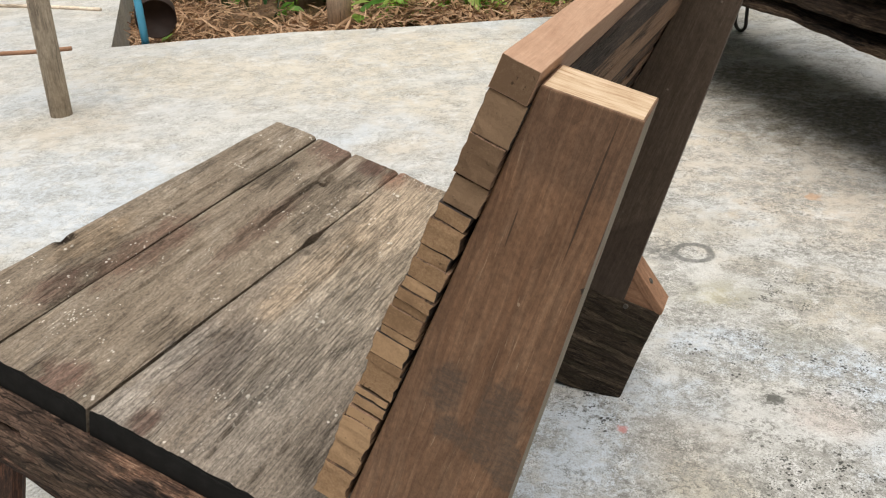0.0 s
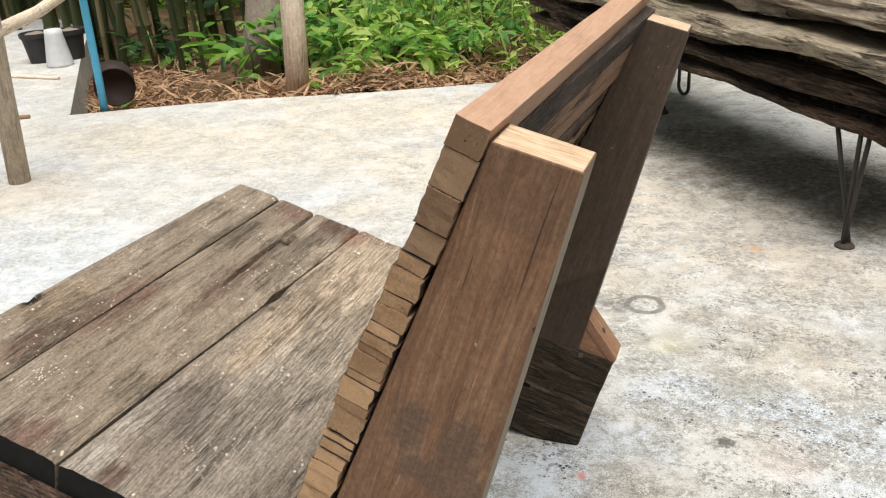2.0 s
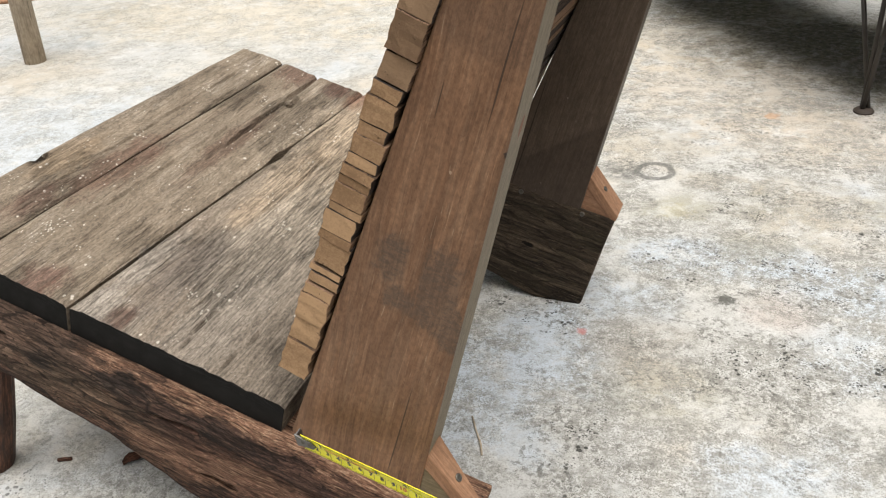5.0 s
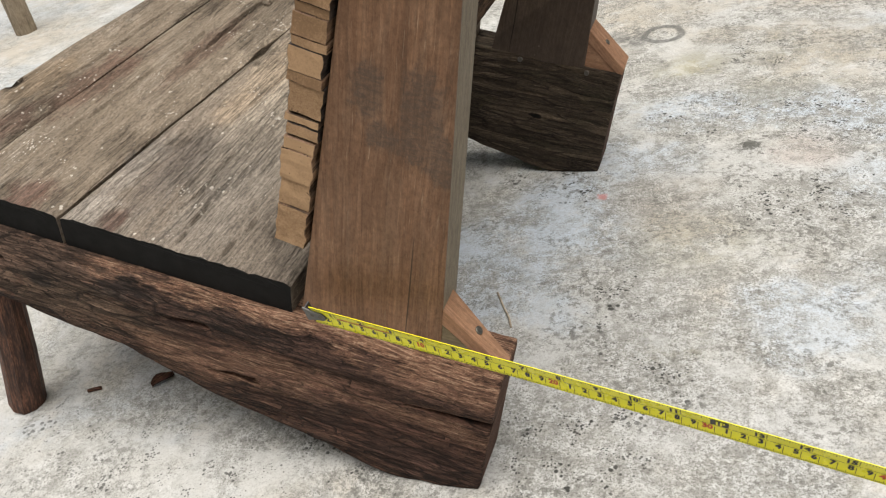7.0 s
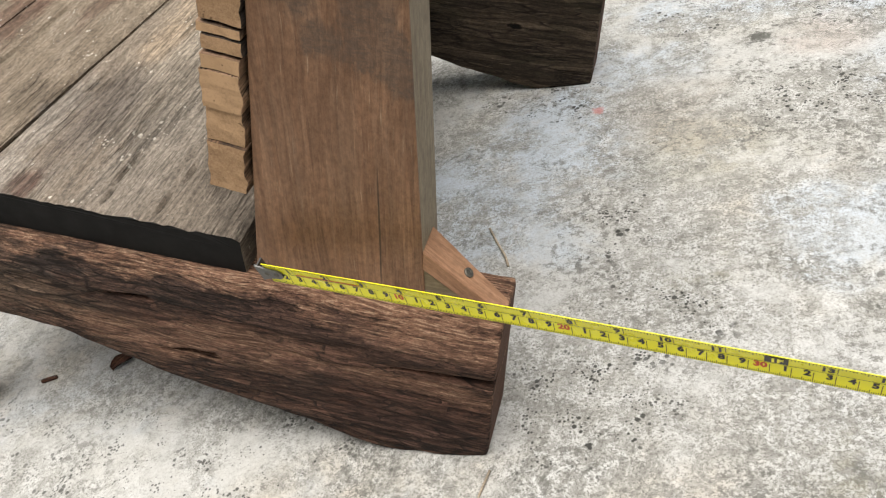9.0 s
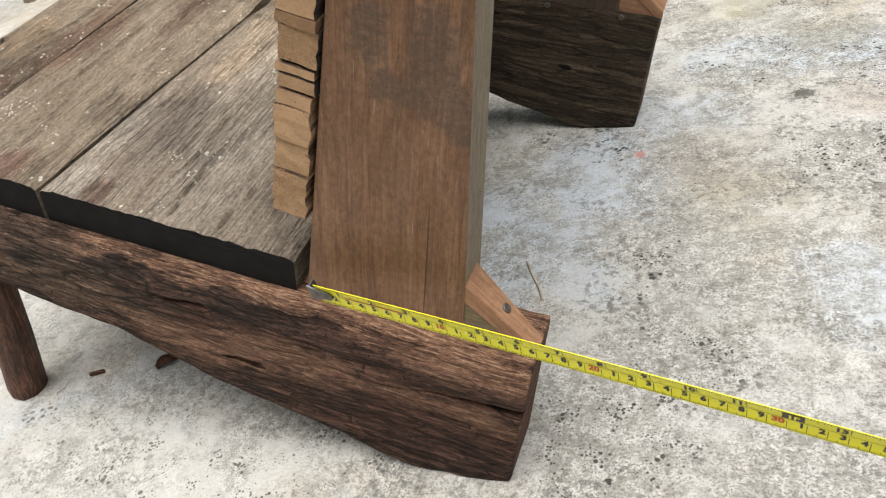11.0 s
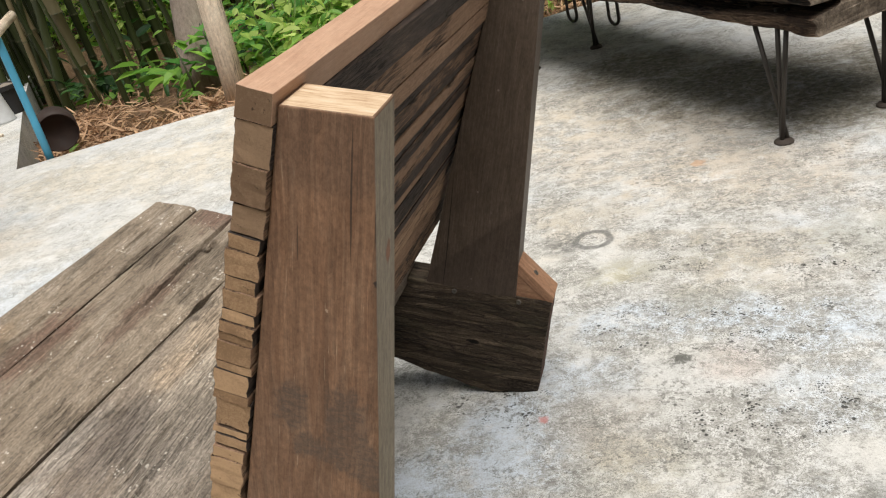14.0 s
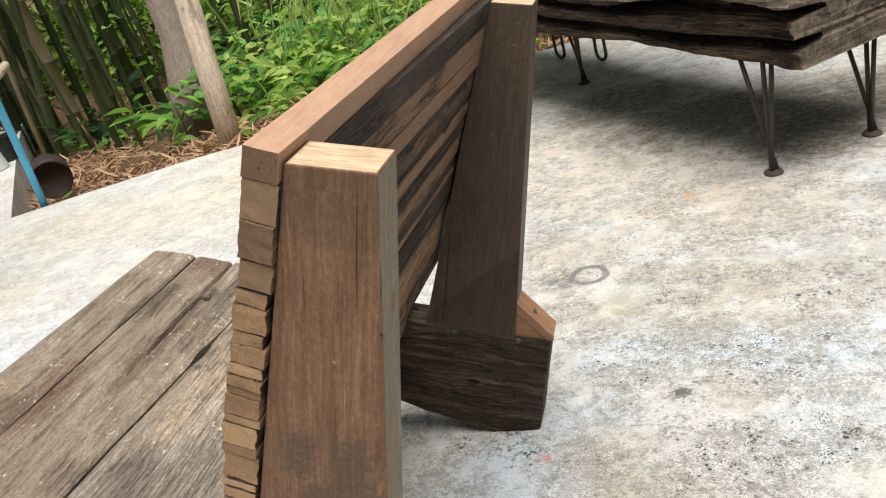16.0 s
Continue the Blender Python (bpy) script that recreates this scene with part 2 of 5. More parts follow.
BEAM_SPOTS = [
    ((0.264, 0, 0.018), 0.055, (0.6, 0.1, 1.7), (0.055, 0.036, 0.030), 0.65), ((0.132, 0, 0.020), 0.06, (0.6, 0.1, 2.6), (0.062, 0.036, 0.030), 0.55),
    ((0.43, 0, 0.016), 0.10, (0.8, 0.1, 1.9), (0.13, 0.088, 0.066), 0.8), ((0.374, 0, 0.055), 0.06, (0.6, 0.1, 2.0), (0.15, 0.107, 0.075), 0.7),
    ((0.412, 0, 0.038), 0.012, (0.7, 0.1, 1.2), (0.03, 0.023, 0.02), 1.0), ((0.329, 0, 0.019), 0.016, (0.6, 0.1, 1.3), (0.028, 0.022, 0.02), 1.0),
    ((0.194, 0, 0.053), 0.045, (0.5, 0.1, 2.2), (0.15, 0.078, 0.055), 0.7), ((0.261, 0, 0.082), 0.04, (0.5, 0.1, 2.2), (0.165, 0.09, 0.065), 0.7),
    ((0.088, 0, 0.056), 0.035, (0.4, 0.1, 2.6), (0.135, 0.07, 0.049), 0.6), ((0.022, 0, 0.077), 0.03, (0.5, 0.1, 2.2), (0.15, 0.078, 0.054), 0.6),
    ((0.085, 0, 0.098), 0.06, (0.5, 0.1, 1.6), (0.085, 0.042, 0.031), 0.8), ((0.047, 0, 0.121), 0.04, (0.5, 0.1, 1.4), (0.06, 0.034, 0.028), 0.8),
    ((0.143, 0, 0.090), 0.02, (0.7, 0.1, 1.2), (0.11, 0.068, 0.052), 0.6), ((0.233, 0, 0.027), 0.006, (0.4, 0.1, 1.2), (0.008, 0.006, 0.005), 1.0),
    ((0.228, 0, 0.090), 0.007, (0.35, 0.1, 1.2), (0.008, 0.006, 0.005), 1.0), ((0.30, 0, 0.10), 0.03, (0.5, 0.1, 2.0), (0.18, 0.10, 0.064), 0.6),
]


def chips(w, col, v):
    """Zones of dark, grey and orange-brown wood, and pale splinters where the top edge has flaked."""
    col = marks(w, col, BEAM_SPOTS, 1.1)
    fib = w.noise(w.scaled(v, (46, 700, 700)), 1.0, 5, 0.75)
    line = w.noise(w.scaled(v, (22, 260, 260)), 1.0, 5, 0.7, 0.2)
    col = w.mix(w.span(line, 0.32, 0.44, 0.7, 0.0), col, (0.022, 0.014, 0.011))
    col = w.mix(w.math("MULTIPLY", w.span(fib, 0.58, 0.68), 0.45), col, (0.30, 0.185, 0.12))
    col = w.splinters(col, v, (24, 130), 0.3, 0.9)
    col = w.splinters(col, v, (60, 360), 0.35, 0.85)
    n = w.noise(w.scaled(w.obj, (22, 75, 75)), 1.0, 8, 0.7)
    light = None
    for p, r, sq, k in (((0.17, 0, 0.001), 0.03, (0.15, 0.2, 2.2), 1.0), ((0.06, 0, 0.006), 0.03, (0.25, 0.2, 2.0), 0.9), ((0.03, 0, 0.022), 0.03, (0.4, 0.2, 2.6), 0.6),
                        ((0.25, 0, 0.075), 0.04, (0.35, 0.2, 1.9), 0.55), ((0.05, 0, 0.066), 0.03, (0.3, 0.2, 2.6), 0.5), ((0.19, 0, 0.055), 0.03, (0.4, 0.2, 2.0), 0.5)):
        f = w.math("MULTIPLY", w.span(w.math("MULTIPLY_ADD", w.math("SUBTRACT", n, 0.5), 4.0, w.near(p, r, squash=sq)), 0.4, 1.1, 1, 0), k)
        light = f if light is None else w.math("MAXIMUM", light, f)
    col = w.mix(w.math("MULTIPLY", light, w.span(fib, 0.38, 0.50, 0.1, 0.9)), col, (0.29, 0.158, 0.103))
    return w.mix(w.math("MULTIPLY", w.math("MULTIPLY", light, w.span(fib, 0.52, 0.61)), 0.9), col, (0.54, 0.36, 0.245))


BEAM = wood("dark_rough_beam_wood", [(0.15, (0.028, 0.016, 0.012)), (0.40, (0.078, 0.042, 0.031)), (0.60, (0.118, 0.065, 0.046)), (0.88, (0.20, 0.112, 0.077))],
            0.82, 0.6, 14, 2.1, crack=0.9, bump=1.0, depth=0.0028, extra=chips, mottle=0.35, wave=0.008, grit=0.4, spec=0.2)


def old_stain(w, col, v):
    """Greenish weathering, pale scratches along the grain and one knot hole."""
    green = w.span(w.noise(w.scaled(v, (9, 30, 30)), 1.0, 7, 0.7), 0.50, 0.66)
    col = w.mix(w.math("MULTIPLY", green, 0.5), col, (0.062, 0.055, 0.034))
    col = w.splinters(col, v, (14, 150), 0.35, 0.8)
    fib = w.noise(w.scaled(v, (26, 520, 520)), 1.0, 4, 0.65)
    col = w.mix(w.math("MULTIPLY", w.span(fib, 0.62, 0.70), 0.55), col, (0.21, 0.165, 0.12))
    hole = w.span(w.math("MULTIPLY_ADD", w.noise(w.obj, 300, 3), 0.9, w.near((0.087, 0.0, 0.073), 0.0055, squash=(0.55, 0.1, 1.3))), 1.0, 1.5, 1.0, 0.0)
    return w.mix(hole, col, (0.008, 0.006, 0.005))


BEAM_FAR = wood("dark_brown_beam_wood", [(0.15, (0.022, 0.016, 0.012)), (0.42, (0.050, 0.037, 0.026)), (0.60, (0.080, 0.059, 0.042)), (0.88, (0.15, 0.113, 0.08))],
                0.85, 0.8, 26, 1.8, crack=0.9, bump=1.0, depth=0.0022, wave=0.011, extra=old_stain, spec=0.2, grit=0.35)


def post_stain(w, col, v):
    """Two grey smears split by a clean tongue, joined below and trailing off to the back; rubbed streaks, drying cracks and a few pin holes."""
    n = w.noise(w.scaled(w.obj, (80, 60, 150)), 1.0, 8, 0.72)
    scuff = w.noise(w.scaled(w.obj, (330, 60, 110)), 1.0, 4, 0.65, 0.8)
    rub = w.span(w.noise(w.scaled(v, (10, 120, 120)), 1.0, 7, 0.65, 0.3), 0.48, 0.68)
    col = w.mix(w.math("MULTIPLY", rub, 0.4), col, (0.30, 0.185, 0.118))
    deep = w.span(w.noise(w.scaled(v, (7, 55, 55)), 1.0, 6, 0.62, 0.3), 0.50, 0.68)
    col = w.mix(w.math("MULTIPLY", deep, 0.45), col, (0.155, 0.076, 0.04))
    vein = w.noise(w.scaled(v, (13, 300, 300)), 1.0, 5, 0.65, 0.3)
    col = w.mix(w.span(vein, 0.34, 0.48, 0.35, 0.0), col, (0.12, 0.06, 0.033))
    col = w.mix(w.span(vein, 0.54, 0.68, 0.0, 0.25), col, (0.33, 0.205, 0.13))
    scratch = w.math("MULTIPLY", w.span(w.noise(w.scaled(v, (24, 900, 900)), 1.0, 2, 0.5), 0.64, 0.70), w.span(w.noise(v, 24, 3), 0.5, 0.6))
    col = w.mix(w.math("MULTIPLY", scratch, 0.5), col, (0.46, 0.33, 0.225))
    col = w.splinters(col, v, (6, 170), 0.13, 0.12, (0.10, 0.05, 0.03))
    col = w.splinters(col, v, (18, 520), 0.12, 0.1, (0.10, 0.05, 0.03))
    f = None
    for p, r, sq in (((0.207, 0.0, 0.015), 0.019, (0.8, 0.3, 1.5)), ((0.206, 0.0, -0.021), 0.022, (0.72, 0.3, 1.35)), ((0.177, 0.0, 0.003), 0.012, (0.9, 0.3, 0.8)),
                     ((0.180, 0.0, -0.024), 0.02, (0.9, 0.3, 0.95)), ((0.164, 0.0, -0.040), 0.015, (0.9, 0.3, 1.0))):
        g = w.span(w.math("MULTIPLY_ADD", w.math("SUBTRACT", n, 0.5), 1.8, w.near(p, r, squash=sq)), 0.65, 1.1, 1.0, 0.0)
        f = g if f is None else w.math("MAXIMUM", f, g)
    tongue = w.span(w.math("MULTIPLY_ADD", w.math("SUBTRACT", n, 0.5), 0.5, w.near((0.207, 0.0, -0.0015), 0.026, squash=(1.0, 0.3, 4.2))), 0.8, 1.0, 0.0, 1.0)
    f = w.math("MULTIPLY", w.math("MULTIPLY", f, tongue), w.span(scuff, 0.36, 0.60, 1.0, 0.6))
    col = w.mix(w.math("MULTIPLY", f, 0.78), col, (0.088, 0.064, 0.049))
    # hand-dark film near the top, two hairline cracks, pin holes with pale chips
    top = w.span(w.math("MULTIPLY_ADD", n, 0.5, w.near((0.395, 0.0, -0.005), 0.05, squash=(1.3, 0.3, 0.7))), 0.9, 1.3, 1.0, 0.0)
    col = w.mix(w.math("MULTIPLY", top, 0.35), col, (0.10, 0.064, 0.045))
    for p, half, long in (((0.365, 0, -0.019), 0.0007, 0.05), ((0.354, 0, -0.033), 0.0009, 0.02), ((0.05, 0, -0.022), 0.0007, 0.06), ((0.115, 0, -0.046), 0.0006, 0.025), ((0.33, 0, 0.012), 0.0005, 0.015)):
        hair = w.span(w.near(p, 1.0, vec=w.wavy(w.obj, 0.002), squash=(1 / long, 0, 1 / half)), 0.6, 1.0, 1.0, 0.0)
        col = w.mix(w.math("MULTIPLY", hair, 0.8), col, (0.035, 0.02, 0.013))
    for p, r, c in (((0.287, 0, -0.008), 0.0013, (0.42, 0.29, 0.20)), ((0.313, 0, -0.0375), 0.0028, (0.03, 0.018, 0.012))):
        spot = w.span(w.math("MULTIPLY_ADD", w.noise(w.obj, 500, 3), 1.2, w.near(p, r, squash=(0.7, 0.1, 1))), 1.1, 1.5, 1.0, 0.0)
        col = w.mix(spot, col, c)
    return col


def side_knot(w, col, v):
    f = w.span(w.math("MULTIPLY_ADD", w.noise(w.obj, 220, 3), 0.8, w.near((0.322, 0.022, -0.035), 0.006, squash=(0.7, 1.4, 0.2))), 1.0, 1.5, 1.0, 0.0)
    return w.mix(w.math("MULTIPLY", f, 0.85), col, (0.20, 0.075, 0.035))


POST = wood("planed_red_brown_wood", [(0.12, (0.095, 0.049, 0.028)), (0.40, (0.178, 0.094, 0.052)), (0.60, (0.222, 0.121, 0.069)), (0.88, (0.30, 0.182, 0.115))],
            0.55, 0.9, 22, 1.7, bump=0.3, depth=0.0005, extra=post_stain, spec=0.35, mottle=0.5, grit=0.24)
POST_SIDE = wood("grey_tan_planed_wood", [(0.25, (0.15, 0.118, 0.082)), (0.5, (0.225, 0.185, 0.135)), (0.8, (0.31, 0.265, 0.2))], 0.6, 1.3, 40, 1.4, bump=0.3, depth=0.0005, extra=side_knot)

def far_film(w, col, v):
    """Darker below a slanting edge, one long hairline crack and a few pale nicks."""
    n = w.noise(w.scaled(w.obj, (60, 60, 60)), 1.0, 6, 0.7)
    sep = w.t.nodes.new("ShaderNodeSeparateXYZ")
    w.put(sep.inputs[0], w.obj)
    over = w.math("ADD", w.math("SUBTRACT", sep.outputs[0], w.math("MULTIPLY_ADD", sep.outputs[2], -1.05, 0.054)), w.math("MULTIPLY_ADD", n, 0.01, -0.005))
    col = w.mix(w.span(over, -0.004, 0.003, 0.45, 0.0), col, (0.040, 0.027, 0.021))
    hair = w.span(w.near((0.06, 0, 0.027), 1.0, vec=w.wavy(w.obj, 0.002), squash=(10, 0, 1 / 0.0008)), 0.6, 1.0, 1.0, 0.0)
    col = w.mix(w.math("MULTIPLY", hair, 0.8), col, (0.012, 0.009, 0.008))
    nick = w.math("MULTIPLY", w.span(w.voronoi(w.obj, 60), 0.05, 0.09, 1.0, 0.0), w.span(w.noise(w.obj, 14, 2), 0.52, 0.6))
    return w.mix(w.math("MULTIPLY", nick, 0.6), col, (0.26, 0.21, 0.18))


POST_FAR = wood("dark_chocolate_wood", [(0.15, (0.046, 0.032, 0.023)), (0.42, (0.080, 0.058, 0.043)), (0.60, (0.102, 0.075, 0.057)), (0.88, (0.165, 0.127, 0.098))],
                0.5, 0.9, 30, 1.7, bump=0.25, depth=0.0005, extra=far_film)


def fresh_end():
    """Pale sawn top of a post: fine growth lines across it."""
    w = Mat("fresh_cut_pale_wood", 0.7, 0.25)
    v = w.wavy(w.obj, 0.004)
    line = w.noise(w.scaled(v, (60, 420, 38)), 1.0, 5, 0.65, 0.3)
    cloud = w.noise(w.obj, 60, 5, 0.65)
    g = w.math("MULTIPLY_ADD", line, 0.75, w.math("MULTIPLY", cloud, 0.25))
    col = w.ramp(g, [(0.34, (0.30, 0.175, 0.095)), (0.46, (0.48, 0.345, 0.225)), (0.56, (0.56, 0.425, 0.295)), (0.68, (0.65, 0.52, 0.39))])
    return w.done(col, None, line, 0.0005, 0.4)


FRESH = fresh_end()
CAP = wood("salmon_planed_wood", [(0.2, (0.27, 0.150, 0.096)), (0.42, (0.395, 0.240, 0.160)), (0.58, (0.445, 0.282, 0.192)), (0.85, (0.52, 0.355, 0.255))],
           0.6, 1.0, 26, 1.3, crack=0.15, bump=0.3, depth=0.0005, mottle=0.3, grit=0.08)
SLAT = wood("mixed_brown_slat_wood", [(0.12, (0.025, 0.018, 0.014)), (0.34, (0.085, 0.053, 0.037)), (0.54, (0.22, 0.132, 0.08)), (0.85, (0.37, 0.24, 0.155))],
            0.75, 1.1, 20, 2.0, crack=0.8, blotch=(0.04, 0.03, 0.025), blotch_at=(0.5, 0.6), bump=0.8, depth=0.0014, vary=0.65)
SLAT_DARK = wood("charcoal_brown_slat_wood", [(0.15, (0.022, 0.017, 0.015)), (0.42, (0.052, 0.040, 0.035)), (0.60, (0.080, 0.060, 0.050)), (0.88, (0.17, 0.115, 0.08))],
                 0.8, 1.0, 22, 1.8, crack=0.8, blotch=(0.10, 0.07, 0.052), blotch_at=(0.55, 0.7), bump=0.8, depth=0.0014)
SLAT_TAN = wood("rough_salmon_slat_wood", [(0.15, (0.07, 0.045, 0.033)), (0.36, (0.21, 0.128, 0.082)), (0.60, (0.29, 0.182, 0.118)), (0.88, (0.38, 0.255, 0.17))],
                0.75, 1.0, 22, 1.5, crack=0.6, blotch=(0.055, 0.042, 0.036), blotch_at=(0.58, 0.66), bump=0.8, depth=0.0014)
SLAT_WOODS = [CAP, SLAT_DARK, SLAT_TAN, SLAT_TAN, SLAT_DARK, SLAT, SLAT_DARK, SLAT_TAN, SLAT_DARK, SLAT, SLAT_DARK, SLAT_TAN, SLAT, SLAT_DARK, SLAT_TAN, SLAT_DARK, SLAT, SLAT_DARK, SLAT_TAN, SLAT, SLAT_TAN, SLAT]
BRACE = wood("orange_brown_brace_wood", [(0.2, (0.19, 0.095, 0.054)), (0.5, (0.30, 0.165, 0.10)), (0.8, (0.40, 0.24, 0.155))], 0.6, 1.2, 18, 1.6, bump=0.3, depth=0.0005)
BRACE_SIDE = wood("olive_brown_block_wood", [(0.2, (0.11, 0.083, 0.05)), (0.5, (0.18, 0.142, 0.09)), (0.8, (0.25, 0.2, 0.135))], 0.7, 1.2, 18, 1.6, bump=0.3, depth=0.0005)
LEG = wood("dark_red_turned_wood", [(0.2, (0.022, 0.012, 0.009)), (0.5, (0.062, 0.028, 0.018)), (0.8, (0.19, 0.085, 0.05))], 0.6, 1.0, 14, 2.6, bump=0.5, depth=0.0012)
POLE = wood("bleached_round_pole", [(0.2, (0.44, 0.33, 0.24)), (0.5, (0.70, 0.58, 0.46)), (0.8, (0.80, 0.71, 0.59))], 0.85, 3.0, 16, 1.8, crack=0.4, bump=0.5, depth=0.002, mottle=0.4)
POLE_GREY = wood("grey_tan_round_pole", [(0.2, (0.23, 0.185, 0.14)), (0.5, (0.42, 0.35, 0.27)), (0.8, (0.55, 0.47, 0.375))], 0.85, 2.5, 16, 1.8, crack=0.3, bump=0.5, depth=0.002, mottle=0.4)
TRUNK = wood("grey_brown_bark", [(0.2, (0.16, 0.125, 0.102)), (0.5, (0.31, 0.25, 0.21)), (0.8, (0.42, 0.35, 0.30))], 0.9, 6.0, 8, 1.5, bump=1.0, depth=0.006, mottle=0.45)


def shreds(w, col, v):
    return w.splinters(col, v, (7, 60), 0.4, 0.8)


def moss(w, col, v):
    f = w.span(w.noise(v, 9, 5, 0.6), 0.55, 0.68)
    return w.mix(w.math("MULTIPLY", f, 0.4), col, (0.33, 0.33, 0.15))


DRIFT = wood("eroded_driftwood", [(0.2, (0.016, 0.010, 0.007)), (0.42, (0.052, 0.034, 0.023)), (0.58, (0.105, 0.071, 0.049)), (0.85, (0.28, 0.205, 0.145))],
             0.9, 2.6, 22, 2.3, crack=0.9, blotch=(0.06, 0.04, 0.03), blotch_at=(0.5, 0.62), bump=1.0, depth=0.005, extra=shreds)
DRIFT_TOP = wood("mossy_grey_driftwood", [(0.2, (0.10, 0.076, 0.052)), (0.42, (0.25, 0.205, 0.15)), (0.58, (0.34, 0.285, 0.215)), (0.85, (0.48, 0.42, 0.335))],
                 0.9, 2.6, 22, 1.6, crack=0.5, bump=1.0, depth=0.004, extra=moss)


def end_grain(name, light, dark, rough=0.85):
    """Sawn end of a board: soft rings, fine saw marks and torn dark pits."""
    w = Mat(name, rough, 0.2)
    v = w.shifted()
    ring = w.noise(w.scaled(v, (1, 1, 1.6)), 70, 4, 0.6, 0.4)
    fuzz = w.noise(v, 520, 5, 0.75)
    pore = w.noise(v, 1500, 3, 0.6)
    g = w.math("MULTIPLY_ADD", ring, 0.3, w.math("MULTIPLY_ADD", fuzz, 0.45, w.math("MULTIPLY", pore, 0.25)))
    g = w.math("ADD", g, w.math("MULTIPLY_ADD", w.rand(), 0.24, -0.12))
    col = w.ramp(g, [(0.38, dark), (0.62, light)])
    pit = w.math("MULTIPLY", w.span(w.noise(w.scaled(v, (200, 330, 330)), 1.0, 3, 0.6), 0.64, 0.70), w.span(w.noise(v, 55, 2), 0.5, 0.6))
    col = w.mix(w.math("MULTIPLY", pit, 0.8), col, tuple(0.3 * c for c in dark))
    return w.done(col, None, w.math("SUBTRACT", w.math("ADD", fuzz, ring), pit), 0.0008, 0.4)


SLAT_END = end_grain("sawn_tan_end_grain", (0.50, 0.325, 0.19), (0.27, 0.166, 0.094))
SLAT_END_DARK = end_grain("sawn_brown_end_grain", (0.30, 0.198, 0.124), (0.185, 0.116, 0.071))
BEAM_END = end_grain("sawn_red_end_grain", (0.13, 0.066, 0.045), (0.045, 0.022, 0.016))


def rough_end():
    """Weathered butt end of a trunk: pitted, cracked, with a few pale grains."""
    w = Mat("weathered_grey_end_grain", 0.95, 0.15)
    o = w.wavy(w.obj, 0.02)
    lump = w.noise(o, 45, 8, 0.72)
    pit = w.noise(o, 210, 5, 0.75)
    col = w.ramp(w.math("MULTIPLY_ADD", lump, 0.55, w.math("MULTIPLY", pit, 0.45)), [(0.36, (0.045, 0.035, 0.028)), (0.5, (0.135, 0.107, 0.083)), (0.66, (0.27, 0.22, 0.172))])
    split = w.span(w.math("ABSOLUTE", w.math("SUBTRACT", w.noise(w.scaled(o, (9, 9, 22)), 1.0, 4, 0.6), 0.5)), 0.004, 0.018, 1.0, 0.0)
    split = w.math("MULTIPLY", split, w.span(w.noise(w.obj, 14, 3), 0.45, 0.55))
    col = w.mix(w.math("MULTIPLY", split, 0.45), col, (0.012, 0.009, 0.007))
    grain = w.span(w.voronoi(w.obj, 120), 0.09, 0.13, 1.0, 0.0)
    col = w.mix(w.math("MULTIPLY", w.math("MULTIPLY", grain, w.span(w.noise(w.obj, 30, 3), 0.5, 0.6)), 0.7), col, (0.5, 0.47, 0.42))
    h = w.math("SUBTRACT", w.math("MULTIPLY_ADD", lump, 0.7, w.math("MULTIPLY", pit, 0.3)), split)
    return w.done(col, None, h, 0.006, 0.8)


DRIFT_END = rough_end()



def plain(name, color, rough=0.5, metal=0.0, spec=0.5, vary=0.25, scale=30.0):
    w = Mat(name, rough, spec)
    w.b.inputs["Metallic"].default_value = metal
    n = w.noise(w.shifted(), scale, 5, 0.6)
    dark = tuple(c * (1 - vary) for c in color)
    return w.done(w.mix(n, dark, tuple(min(1, c * (1 + vary)) for c in color)), w.span(n, 0.3, 0.7, rough * 0.85, min(1, rough * 1.15)), n, 0.0004, 0.3)


BLACK = plain("matt_black_end_paint", (0.010, 0.0097, 0.0095), 0.75, spec=0.15, vary=0.3, scale=60)
STEEL = plain("dark_steel_rod", (0.06, 0.053, 0.047), 0.5, 0.6, vary=0.35)
RUST = plain("rusty_steel_foot", (0.055, 0.042, 0.034), 0.75, 0.2, vary=0.4)
SCREW = plain("zinc_screw_head", (0.14, 0.13, 0.115), 0.5, 0.8, vary=0.4, scale=300)
HOOK = plain("worn_steel_hook", (0.14, 0.138, 0.135), 0.45, 0.8)
YELLOW = plain("yellow_tape_blade", (0.93, 0.88, 0.02), 0.3, vary=0.05, scale=80)
INK = plain("black_print", (0.02, 0.02, 0.018), 0.4)
RED_INK = plain("red_print", (0.62, 0.09, 0.02), 0.4)
PIPE = plain("blue_plastic_pipe", (0.075, 0.36, 0.56), 0.5, vary=0.15)
POT = plain("black_plastic_pot", (0.022, 0.022, 0.023), 0.6, vary=0.3)
SOIL = plain("dry_potting_soil", (0.20, 0.17, 0.14), 0.95, vary=0.4, scale=60)
CUP = plain("cloudy_white_plastic", (0.55, 0.56, 0.57), 0.45, vary=0.2)
DRUM = plain("rusted_brown_drum", (0.028, 0.015, 0.011), 0.8, 0.1, vary=0.5, scale=12)


BLUISH, WARM, OLIVE, ROSY = (0.52, 0.58, 0.655), (0.44, 0.385, 0.305), (0.29, 0.27, 0.185), (0.52, 0.42, 0.375)
